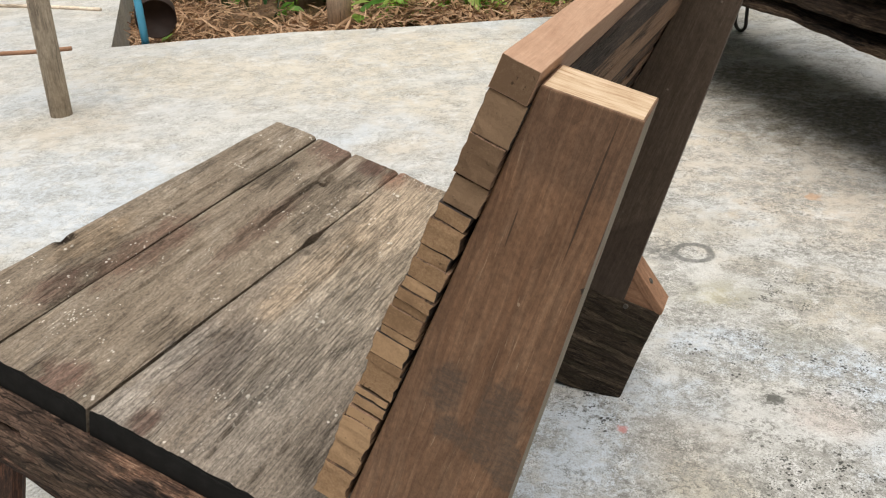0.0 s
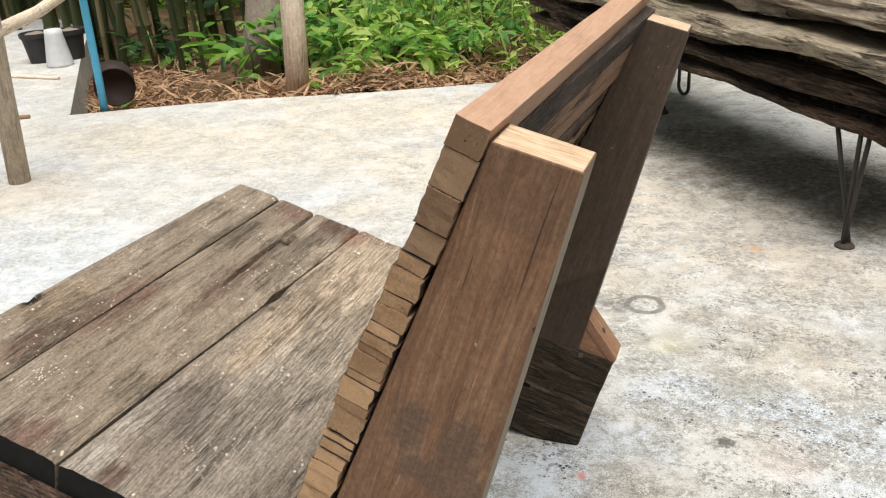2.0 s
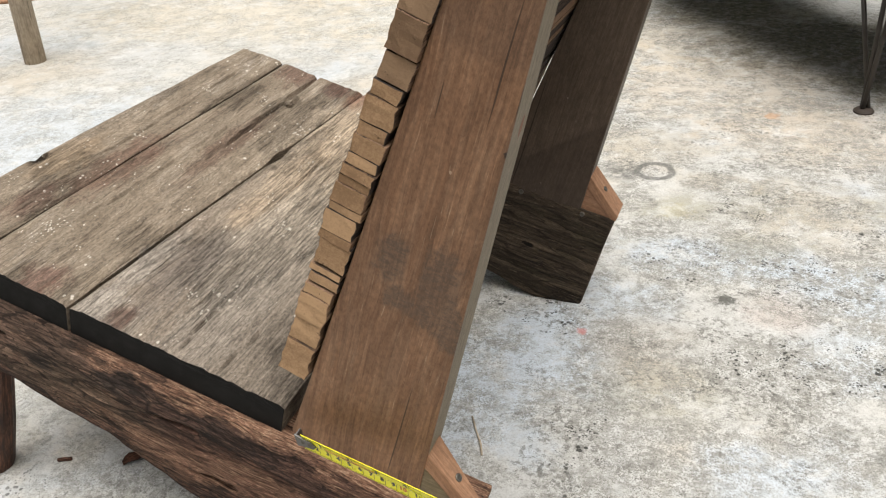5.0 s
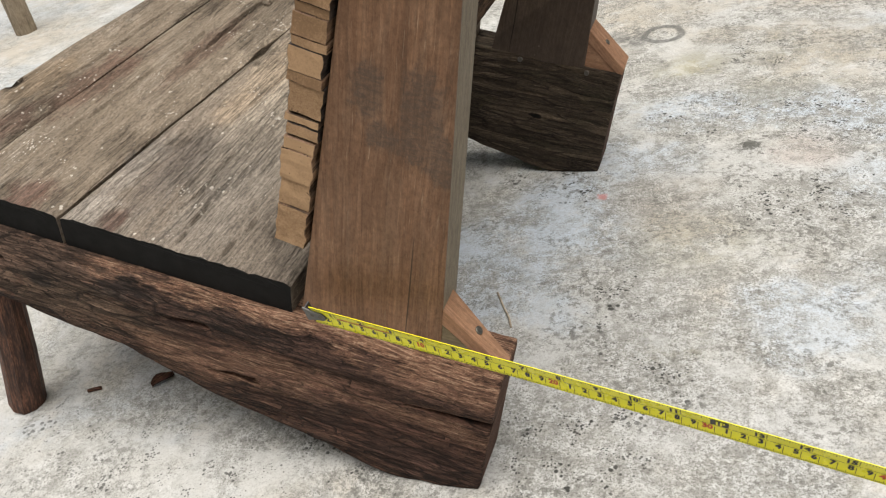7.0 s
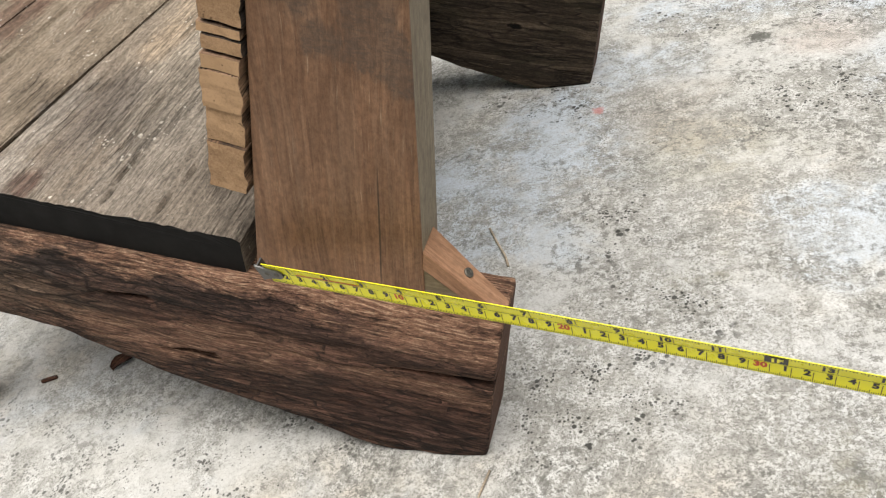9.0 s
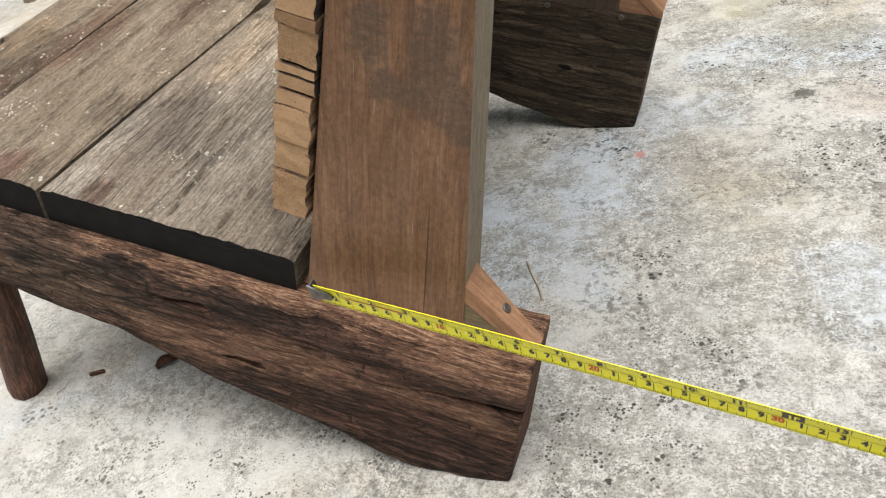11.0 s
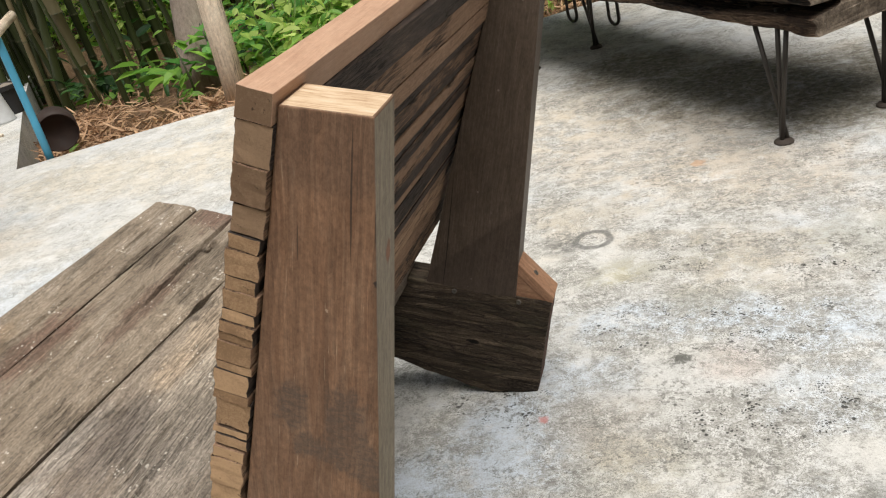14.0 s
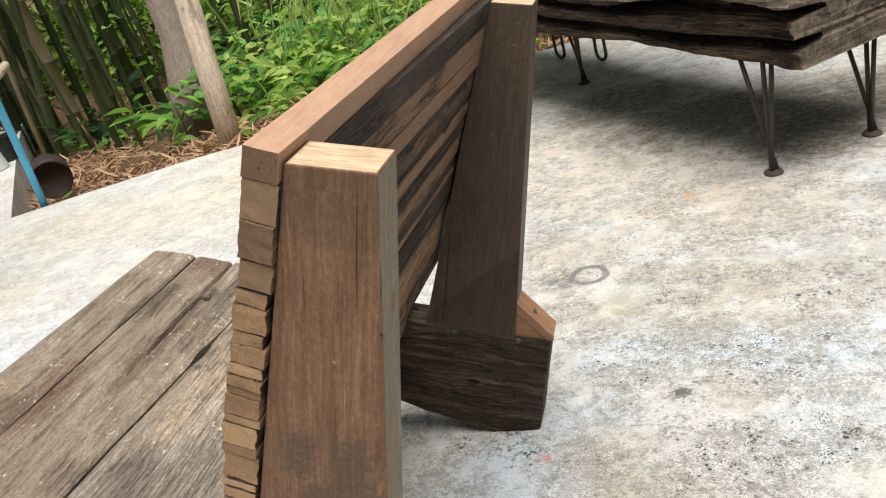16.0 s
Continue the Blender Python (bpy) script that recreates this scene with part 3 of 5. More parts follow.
# cloudy patches in the whitewash: place, radius, stretch, colour, amount
WASH = [
    ((0.269, 0.638), 0.10, (0.7, 1.6), BLUISH, 0.8), ((0.443, 0.59), 0.08, (0.8, 1.2), BLUISH, 0.8), ((0.107, 0.387), 0.10, (0.9, 0.9), BLUISH, 0.9),
    ((0.014, 0.315), 0.07, (1.0, 1.0), BLUISH, 0.8), ((0.372, 0.656), 0.06, (0.9, 1.3), BLUISH, 0.7), ((0.366, 0.231), 0.07, (1.0, 1.0), BLUISH, 0.7),
    ((0.207, 0.765), 0.06, (0.8, 1.3), OLIVE, 0.55), ((0.27, 0.87), 0.05, (0.6, 1.5), WARM, 0.7), ((0.388, 0.811), 0.09, (0.8, 1.1), WARM, 0.6),
    ((0.06, 0.24), 0.09, (1.0, 1.0), BLUISH, 0.8), ((0.16, 0.50), 0.07, (0.8, 1.2), BLUISH, 0.7), ((0.48, 0.47), 0.09, (0.9, 1.1), BLUISH, 0.6), ((0.55, 0.62), 0.09, (0.9, 1.1), BLUISH, 0.6),
    ((0.325, 0.686), 0.05, (0.8, 1.3), OLIVE, 0.5), ((0.203, 0.421), 0.06, (0.9, 1.0), (0.40, 0.34, 0.28), 0.6), ((0.257, 0.338), 0.07, (0.8, 1.3), OLIVE, 0.4),
    ((0.238, 0.371), 0.05, (0.8, 1.2), WARM, 0.5), ((0.373, 0.535), 0.05, (1.0, 1.0), ROSY, 0.5), ((0.12, 0.99), 0.10, (0.7, 1.4), WARM, 0.6),
    ((0.22, 1.28), 0.22, (0.8, 1.1), (0.52, 0.44, 0.35), 0.6), ((0.42, 1.12), 0.18, (0.8, 1.1), (0.50, 0.42, 0.335), 0.6), ((0.0, 1.55), 0.25, (0.8, 1.1), (0.54, 0.46, 0.36), 0.5), ((0.556, 0.823), 0.08, (0.9, 1.0), OLIVE, 0.4), ((-1.2, 1.55), 0.35, (0.6, 1.5), (0.60, 0.52, 0.40), 0.5), ((-0.75, 1.9), 0.3, (0.6, 1.6), (0.62, 0.53, 0.40), 0.5),
    ((-1.05, 0.75), 0.3, (0.7, 1.3), BLUISH, 0.6), ((-0.35, 1.45), 0.3, (0.7, 1.5), (0.60, 0.52, 0.41), 0.45),
]
# where grey cement shows through in ragged strokes
# the last four add to the painted shade beneath the table
BARE = [((0.17, 0.06), 0.08, (1, 1)), ((0.22, 0.13), 0.08, (1, 1)), ((0.19, -0.03), 0.08, (1, 1)), ((0.33, 0.0), 0.10, (1, 1)), ((0.235, 0.59), 0.06, (0.7, 1.6)), ((0.376, 0.417), 0.09, (0.8, 1.2)), ((0.27, 0.248), 0.08, (0.8, 1.2)), ((0.029, 0.257), 0.05, (0.8, 1.2)), ((0.473, 0.677), 0.06, (0.8, 1.3)),
        ((0.325, 0.66), 0.07, (0.8, 1.4)), ((0.27, 0.86), 0.05, (0.7, 1.4)), ((0.55, 1.30), 0.11, (0.8, 1.2)), ((0.36, 1.6), 0.14, (0.8, 1.2)), ((0.50, 1.60), 0.14, (0.9, 1.1)), ((0.62, 1.48), 0.12, (1, 1))]
# clusters of black mould dots
MOULD = [((0.18, 0.04), 0.09), ((0.22, 0.12), 0.07), ((0.109, 0.455), 0.05), ((0.051, 0.462), 0.06), ((-0.232, -0.053), 0.09), ((-0.035, -0.041), 0.08), ((-0.124, -0.052), 0.07), ((-0.048, 0.005), 0.04), ((0.24, 0.62), 0.08),
         ((0.30, 0.80), 0.07), ((0.40, 0.62), 0.09), ((0.35, 0.42), 0.08), ((-0.36, -0.04), 0.08), ((0.50, 0.75), 0.08), ((0.18, 0.25), 0.06), ((0.45, 0.45), 0.08)]


def concrete():
    """Whitewashed concrete: cloudy tints, ragged strokes of bare grey cement, clusters of black mould dots, one dark
    ring, small stains and shade painted beneath the table.
    """
    w = Mat("whitewashed_concrete", 0.78, 0.22)
    o = w.obj
    fray = w.noise(w.scaled(o, (15, 18, 15)), 1.0, 9, 0.72, 0.3)
    wide = w.noise(o, 1.6, 6, 0.62, 0.3)
    patch = w.noise(o, 7.5, 9, 0.72, 0.3)
    grit = w.noise(o, 75, 6, 0.78)
    fine = w.noise(o, 420, 4, 0.8)
    sep = w.t.nodes.new("ShaderNodeSeparateXYZ")
    w.put(sep.inputs[0], o)
    trod = w.span(w.math("ADD", sep.outputs[0], w.math("MULTIPLY_ADD", wide, 0.8, -0.4)), -0.75, 0.25, 0.55, 1.0)

    def blot(p, r, sq, rag=2.6, lo=0.45, hi=1.25):
        d = w.near((p[0], p[1], 0), r, squash=(sq[0], sq[1], 0))
        return w.span(w.math("MULTIPLY_ADD", w.math("SUBTRACT", fray, 0.5), rag, d), lo, hi, 1.0, 0.0)

    base = w.mix(w.span(wide, 0.35, 0.65), (0.525, 0.525, 0.522), (0.562, 0.543, 0.505))
    base = w.mix(w.math("MULTIPLY", w.span(w.noise(o, 3.1, 8, 0.7), 0.48, 0.64), 0.55), base, (0.53, 0.455, 0.365))
    base = w.mix(w.math("MULTIPLY", w.span(w.noise(o, 2.7, 8, 0.7, 0.4), 0.50, 0.64), 0.65), base, (0.49, 0.53, 0.58))
    for p, r, sq, c, k in WASH:
        base = w.mix(w.math("MULTIPLY", blot(p, r, sq), k), base, c)
    white = w.span(w.noise(o, 17, 9, 0.76, 0.3), 0.50, 0.62)
    base = w.mix(w.math("MULTIPLY", white, 0.7), base, (0.632, 0.628, 0.617))
    # bare cement
    bare = w.span(w.math("MULTIPLY_ADD", patch, 0.55, w.math("MULTIPLY", w.noise(o, 18, 8, 0.7, 0.4), 0.45)), 0.43, 0.56, 0.08, 1.0)
    for p, r, sq in BARE:
        bare = w.math("MAXIMUM", bare, blot(p, r, sq))
    bare = w.math("MULTIPLY", bare, trod)
    jag = w.noise(o, 56, 9, 0.78, 0.6)
    stroke = w.math("MULTIPLY", w.span(jag, 0.455, 0.535), w.math("MULTIPLY_ADD", bare, 0.9, 0.1))
    base = w.mix(w.math("MULTIPLY", stroke, 0.75), base, w.mix(w.span(grit, 0.4, 0.6), (0.19, 0.185, 0.17), (0.40, 0.39, 0.36)))
    sand = w.math("MULTIPLY", w.span(w.noise(o, 190, 6, 0.82), 0.43, 0.52, 1.0, 0.0), w.math("MULTIPLY_ADD", bare, 0.6, w.math("MULTIPLY", trod, 0.1)))
    base = w.mix(sand, base, (0.25, 0.242, 0.222))
    pits = w.math("MULTIPLY", w.span(fine, 0.515, 0.575), w.math("MULTIPLY_ADD", bare, 0.68, w.math("MULTIPLY", trod, 0.25)))
    base = w.mix(pits, base, (0.18, 0.175, 0.16))
    crumb = w.math("MULTIPLY", w.span(w.noise(o, 120, 6, 0.8), 0.50, 0.56), w.math("MULTIPLY", w.span(w.noise(w.scaled(o, (9, 13, 9)), 1.0, 9, 0.76, 0.3), 0.47, 0.57), trod))
    base = w.mix(w.math("MULTIPLY", crumb, 0.75), base, (0.13, 0.127, 0.115))
    olive = w.math("MULTIPLY", w.span(w.noise(o, 4.2, 9, 0.76, 0.4), 0.54, 0.68), w.span(grit, 0.40, 0.58))
    base = w.mix(w.math("MULTIPLY", w.math("MULTIPLY", olive, trod), 0.45), base, (0.24, 0.225, 0.16))
    # mould dots
    flat = w.scaled(o, (1, 1, 0.2))
    where = w.math("MULTIPLY", w.span(w.noise(o, 8.5, 7, 0.72, 0.3), 0.52, 0.62), 0.6)
    for p, r in MOULD:
        where = w.math("MAXIMUM", where, blot(p, r, (1, 1), 2.2))
    where = w.math("MULTIPLY", where, trod)
    dots = None
    for sc, lo, hi, pick in ((300, 0.06, 0.44, 38), (150, 0.0, 0.42, 30), (70, -0.12, 0.17, 17)):
        size = w.span(w.noise(o, pick, 2), 0.42, 0.72, lo, hi)
        d = w.math("ADD", w.voronoi(flat, sc), w.math("MULTIPLY_ADD", grit, 0.24, -0.12))
        g = w.math("MULTIPLY", w.span(w.math("SUBTRACT", d, size), -0.05, 0.015, 1.0, 0.0), where)
        dots = g if dots is None else w.math("MAXIMUM", dots, g)
    base = w.mix(w.math("MULTIPLY", dots, 0.92), base, (0.035, 0.035, 0.032))
    # mould stains under the table, with its shade painted into their dark colour
    mould_shade = None
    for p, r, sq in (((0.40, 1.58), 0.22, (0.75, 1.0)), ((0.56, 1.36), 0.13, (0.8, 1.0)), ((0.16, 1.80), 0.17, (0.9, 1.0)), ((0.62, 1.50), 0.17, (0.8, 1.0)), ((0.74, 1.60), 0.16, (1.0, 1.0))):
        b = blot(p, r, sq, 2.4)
        mould_shade = b if mould_shade is None else w.math("MAXIMUM", mould_shade, b)
    mould_shade = w.math("MULTIPLY", mould_shade, w.span(jag, 0.38, 0.54, 0.5, 1.0))
    base = w.mix(w.math("MULTIPLY", mould_shade, 0.9), base, w.mix(w.span(grit, 0.4, 0.6), (0.085, 0.075, 0.057), (0.20, 0.178, 0.138)))
    # ring left by a pot, with a smudge beside it
    wob = w.noise(o, 26, 4, 0.6)
    r = w.math("ADD", w.near((0.151, 0.886, 0), 0.033), w.math("MULTIPLY_ADD", wob, 0.5, -0.25))
    ring = w.math("MULTIPLY", w.span(w.math("ABSOLUTE", w.math("SUBTRACT", r, 0.88)), 0.10, 0.26, 1, 0), w.span(grit, 0.3, 0.55, 0.5, 1))
    smudge = w.math("MULTIPLY", w.span(w.near((0.10, 0.868, 0), 0.045), 0.3, 1.0, 1, 0), w.span(grit, 0.35, 0.6))
    base = w.mix(w.math("MULTIPLY", w.math("MAXIMUM", ring, smudge), 0.8), base, (0.10, 0.10, 0.095))
    for p, rad, c, k in (((0.32, 1.155, 0), 0.03, (0.45, 0.25, 0.13), 0.55), ((0.138, 0.425, 0), 0.013, (0.5, 0.14, 0.12), 0.6),
                         ((0.300, 0.541, 0), 0.026, (0.07, 0.07, 0.062), 0.85), ((0.205, 0.76, 0), 0.05, (0.42, 0.37, 0.2), 0.25), ((0.50, 0.30, 0), 0.06, (0.12, 0.12, 0.11), 0.5)):
        f = w.math("MULTIPLY", w.span(w.math("MULTIPLY_ADD", w.noise(o, 75, 5, 0.75), 1.6, w.near(p, rad)), 1.05, 1.4, 1, 0), k)
        base = w.mix(f, base, c)
    h = w.math("MULTIPLY_ADD", grit, 0.6, w.math("MULTIPLY_ADD", fine, 0.3, w.math("MULTIPLY", dots, -0.5)))
    return w.done(base, w.span(patch, 0.3, 0.7, 0.66, 0.9), h, 0.0018, 0.45)


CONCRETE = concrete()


def earth():
    w = Mat("leaf_strewn_earth", 0.95, 0.1)
    n = w.noise(w.obj, 6, 6, 0.65)
    f = w.noise(w.obj, 45, 5, 0.7)
    c = w.ramp(w.math("MULTIPLY_ADD", f, 0.5, w.math("MULTIPLY", n, 0.5)), [(0.32, (0.03, 0.02, 0.013)), (0.5, (0.13, 0.08, 0.048)), (0.68, (0.26, 0.17, 0.10))])
    return w.done(c, None, f, 0.02, 0.8)


EARTH = earth()


def leaf(name, a, b, glow=0.35):
    w = Mat(name, 0.5, 0.35)
    r = w.t.nodes.new("ShaderNodeNewGeometry").outputs["Random Per Island"]
    col = w.mix(r, a, b)
    w.done(col)
    tr = w.t.nodes.new("ShaderNodeBsdfTranslucent")
    w.t.links.new(col, tr.inputs[0])
    ms = w.t.nodes.new("ShaderNodeMixShader")
    ms.inputs[0].default_value = glow
    w.t.links.new(w.b.outputs[0], ms.inputs[1])
    w.t.links.new(tr.outputs[0], ms.inputs[2])
    w.t.links.new(ms.outputs[0], w.t.nodes["Material Output"].inputs[0])
    return w.m


LEAF = leaf("fresh_green_leaf", (0.09, 0.24, 0.035), (0.30, 0.52, 0.09), 0.5)
# LEAF_DARK and LEAF_PALE carry shade and sunlight in the leaf colour itself
LEAF_DARK = leaf("shade_tinted_leaf", (0.018, 0.06, 0.018), (0.05, 0.125, 0.03))
LEAF_PALE = leaf("sun_tinted_leaf", (0.36, 0.54, 0.10), (0.62, 0.74, 0.25), 0.65)
LEAF_MID = leaf("soft_green_broad_leaf", (0.09, 0.29, 0.06), (0.27, 0.54, 0.16), 0.5)
GRASS = leaf("green_grass_blade", (0.15, 0.26, 0.05), (0.40, 0.48, 0.15), 0.45)
DRY = leaf("dry_bamboo_sheath", (0.20, 0.105, 0.052), (0.52, 0.335, 0.2), 0.15)


def bamboo_skin():
    w = Mat("dark_green_bamboo", 0.4, 0.4)
    v = w.shifted(9)
    n = w.noise(w.scaled(v, (1, 14, 14)), 1.2, 4)
    age = w.rand()
    c = w.mix(n, (0.014, 0.020, 0.007), (0.052, 0.064, 0.020))
    c = w.mix(w.span(age, 0.75, 0.97), c, w.mix(n, (0.14, 0.10, 0.055), (0.27, 0.21, 0.12)))
    return w.done(c, None, n, 0.002, 0.4)


PLASTER = plain("grey_tan_plaster", (0.32, 0.295, 0.265), 0.9, vary=0.15, scale=4)
BAMBOO = bamboo_skin()
NODE = plain("dull_bamboo_node", (0.085, 0.085, 0.045), 0.7)


# ---- mesh helpers ----
def thing(name, label, category, at=(0, 0, 0), group="", kind=""):
    ob = new(name)
    ob.location = at
    ob.empty_display_size = 0.05
    return tagged(ob, label, category, group, kind)


def part(name, bm, material, parent, label="", m=None, smooth=False):
    """Links a bmesh as one mesh object under a thing or a part; m: its place in the world."""
    me = bpy.data.meshes.new(name)
    bmesh.ops.recalc_face_normals(bm, faces=bm.faces[:])
    bm.to_mesh(me)
    bm.free()
    for mt in material if isinstance(material, (list, tuple)) else [material]:
        me.materials.append(mt)
    if smooth:
        for p in me.polygons:
            p.use_smooth = True
    ob = new(name, me)
    if parent is not None:
        ob.parent = parent
        ob.matrix_basis = world_of(parent).inverted() @ (m or Matrix())
    elif m is not None:
        ob.matrix_basis = m
    return tagged(ob, label)


def world_of(ob):
    m = ob.matrix_basis.copy()
    while ob.parent:
        ob = ob.parent
        m = ob.matrix_basis @ m
    return m


def frame_along(origin, along, up=(0, 1, 0)):
    """A pose whose x axis runs along a direction and whose y axis lies near the other."""
    x = Vector(along).normalized()
    z = x.cross(Vector(up)).normalized()
    y = z.cross(x)
    r = Matrix((x, y, z)).transposed().to_4x4()
    return Matrix.Translation(origin) @ r


def roughen(bm, amp, stretch=(1, 1, 1), seed=0.0):
    for v in bm.verts:
        q = Vector((v.co.x * stretch[0] + seed, v.co.y * stretch[1] + seed * 0.7, v.co.z * stretch[2] - seed))
        v.co += noise.noise_vector(q) * amp


def chop(bm, axis, step):
    """Cuts a mesh across an axis in even steps."""
    lo, hi = min(v.co[axis] for v in bm.verts), max(v.co[axis] for v in bm.verts)
    n = max(1, round((hi - lo) / step))
    nrm = [0, 0, 0]
    nrm[axis] = 1
    for i in range(1, n):
        p = [0, 0, 0]
        p[axis] = lo + (hi - lo) * i / n
        bmesh.ops.bisect_plane(bm, geom=bm.verts[:] + bm.edges[:] + bm.faces[:], plane_co=p, plane_no=nrm)


def prism(poly, y0, y1, m, bevel=0.0015, steps=None, amp=0.0, stretch=(6, 40, 40), seed=0.0, ends=None, sides=None):
    """A board cut to an outline in the x-z plane, from y0 to y1, in the local space of the pose m.
    ends: material slot of faces that look along local x; sides: slot of those that look along local z."""
    inv = m.inverted()
    bm = bmesh.new()
    near = [bm.verts.new(inv @ Vector((x, y0, z))) for x, z in poly]
    far = [bm.verts.new(inv @ Vector((x, y1, z))) for x, z in poly]
    bm.faces.new(near), bm.faces.new(far[::-1])
    for i in range(len(poly)):
        j = (i + 1) % len(poly)
        bm.faces.new((near[j], near[i], far[i], far[j]))
    bmesh.ops.recalc_face_normals(bm, faces=bm.faces[:])
    for f in bm.faces:
        if ends is not None and abs(f.normal.x) > 0.8:
            f.material_index = ends
        elif sides is not None and abs(f.normal.z) > 0.7:
            f.material_index = sides
    if bevel:
        bmesh.ops.bevel(bm, geom=bm.edges[:], offset=bevel, segments=2, profile=0.6, affect="EDGES")
    for axis, st in enumerate(steps or ()):
        if st:
            chop(bm, axis, st)
    if amp:
        roughen(bm, amp, stretch, seed)
    return bm


def tube(points, radii, sides=12, bumps=0.0, seed=0.0):
    """A round limb through points; in world space."""
    bm = bmesh.new()
    rings = []
    for i, (p, r) in enumerate(zip(points, radii)):
        p = Vector(p)
        a, b = Vector(points[max(0, i - 1)]), Vector(points[min(len(points) - 1, i + 1)])
        d = (b - a).normalized()
        u = d.orthogonal().normalized() if not rings else (side - d * side.dot(d)).normalized()
        side = u
        w = d.cross(u)
        ring = []
        for k in range(sides):
            t = 2 * math.pi * k / sides
            q = p + (u * math.cos(t) + w * math.sin(t)) * r * (1 + bumps * noise.noise((p * 6) + Vector((math.cos(t), math.sin(t), seed))))
            ring.append(bm.verts.new(q))
        rings.append(ring)
    for a, b in zip(rings, rings[1:]):
        for k in range(sides):
            bm.faces.new((a[k], a[(k + 1) % sides], b[(k + 1) % sides], b[k]))
    bm.faces.new(rings[0][::-1]), bm.faces.new(rings[-1])
    return bm


def moved(bm, m):
    bmesh.ops.transform(bm, matrix=m, verts=bm.verts[:])
    return bm


def lathe(profile, sides=20):
    bm = bmesh.new()
    rings = [[bm.verts.new((r * math.cos(2 * math.pi * k / sides), r * math.sin(2 * math.pi * k / sides), z)) for k in range(sides)] for r, z in profile]
    for a, b in zip(rings, rings[1:]):
        for k in range(sides):
            bm.faces.new((a[k], a[(k + 1) % sides], b[(k + 1) % sides], b[k]))
    bm.faces.new(rings[0][::-1]), bm.faces.new(rings[-1])
    return bm


# ---- ground and slab ----
def floor_slab():
    edge = [(-1.835, 1.722), (-1.65, 1.833), (-1.48, 1.925), (-1.31, 2.015), (-1.14, 2.075), (-0.95, 2.15), (-0.70, 2.27), (-0.42, 2.41), (-0.16, 2.56), (0.6, 2.98), (2.4, 3.7), (5.0, 4.4),
            (5.0, -5.0), (-6.0, -5.0), (-6.0, 3.6), (-3.2, 3.4), (-2.59, 2.63)]
    bm = bmesh.new()
    top = [bm.verts.new((x, y, 0)) for x, y in edge]
    low = [bm.verts.new((x, y, -0.26)) for x, y in edge]
    bm.faces.new(top), bm.faces.new(low[::-1])
    for i in range(len(edge)):
        j = (i + 1) % len(edge)
        bm.faces.new((top[j], top[i], low[i], low[j]))
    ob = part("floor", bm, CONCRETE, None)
    return tagged(ob, "whitewashed concrete slab, stained and mould-speckled", "floor", kind="structure")


def ground_z(x, y):
    away = max(0.0, y - 0.42 * x - 2.55)
    left = max(0.0, min(1.0, (-1.35 - x) / 0.6))
    rise = max(0.0, min(1.0, (x + 2.2) / 1.2))
    z = -0.055 - 0.11 * left + rise * 0.16 * max(0.0, away - 1.2) ** 1.2
    return min(z, 2.2) + 0.03 * noise.noise(Vector((x * 1.7, y * 1.7, 0)))


def ground_sheet():
    bm = bmesh.new()
    xs = [-300, -80, -30, -12] + [-8 + 0.35 * i for i in range(40)] + [8, 14, 30, 80, 300]
    ys = [-300, -60, -12, -5, 0, 1.2] + [1.6 + 0.25 * i for i in range(34)] + [12, 18, 30, 80, 300]
    grid = [[bm.verts.new((x, y, ground_z(x, y) if y > 1.3 else -0.28)) for x in xs] for y in ys]
    for a, b in zip(grid, grid[1:]):
        for i in range(len(xs) - 1):
            bm.faces.new((a[i], a[i + 1], b[i + 1], b[i]))
    ob = part("ground", bm, EARTH, None, smooth=True)
    return tagged(ob, "brown earth strewn with dry leaf litter", "ground", kind="structure")


def house_wall(name, x0, x1, y0, y1, h, label):
    bm = bmesh.new()
    bmesh.ops.create_cube(bm, size=1)
    for v in bm.verts:
        v.co = Vector((x0 if v.co.x < 0 else x1, y0 if v.co.y < 0 else y1, 0 if v.co.z < 0 else h))
    return tagged(part(name, bm, PLASTER, None), label, "wall", kind="structure")


floor_slab()
ground_sheet()
# two unseen walls, added to block low sky light and bounce a little back
house_wall("wall_south", -4.2, 2.98, -2.75, -2.6, 3.2, "unseen grey-tan plastered wall added to cut low sky light")
house_wall("wall_east", 3.0, 3.15, -3.2, 3.6, 3.0, "unseen grey-tan plastered wall added to cut low sky light")

# ---- the reclining bench ----
NEAR_Y, FAR_Y = 0.0, 0.521


def mirror(y):
    return NEAR_Y + FAR_Y - y


bench = thing("wooden_bench", "low reclined bench of reclaimed dark wood on concrete", "bench", (0, 0.256, 0))

BEAM_LINE = [(0.157, 0.1275), (0.0, 0.174), (-0.145, 0.218), (-0.30, 0.265), (-0.385, 0.291), (-0.392, 0.214), (-0.33, 0.194), (-0.2816, 0.173), (-0.195, 0.138), (-0.159, 0.108), (-0.09, 0.070), (-0.011, 0.027), (0.026, 0.006), (0.05, 0.0), (0.1155, 0.0), (0.138, 0.07)]


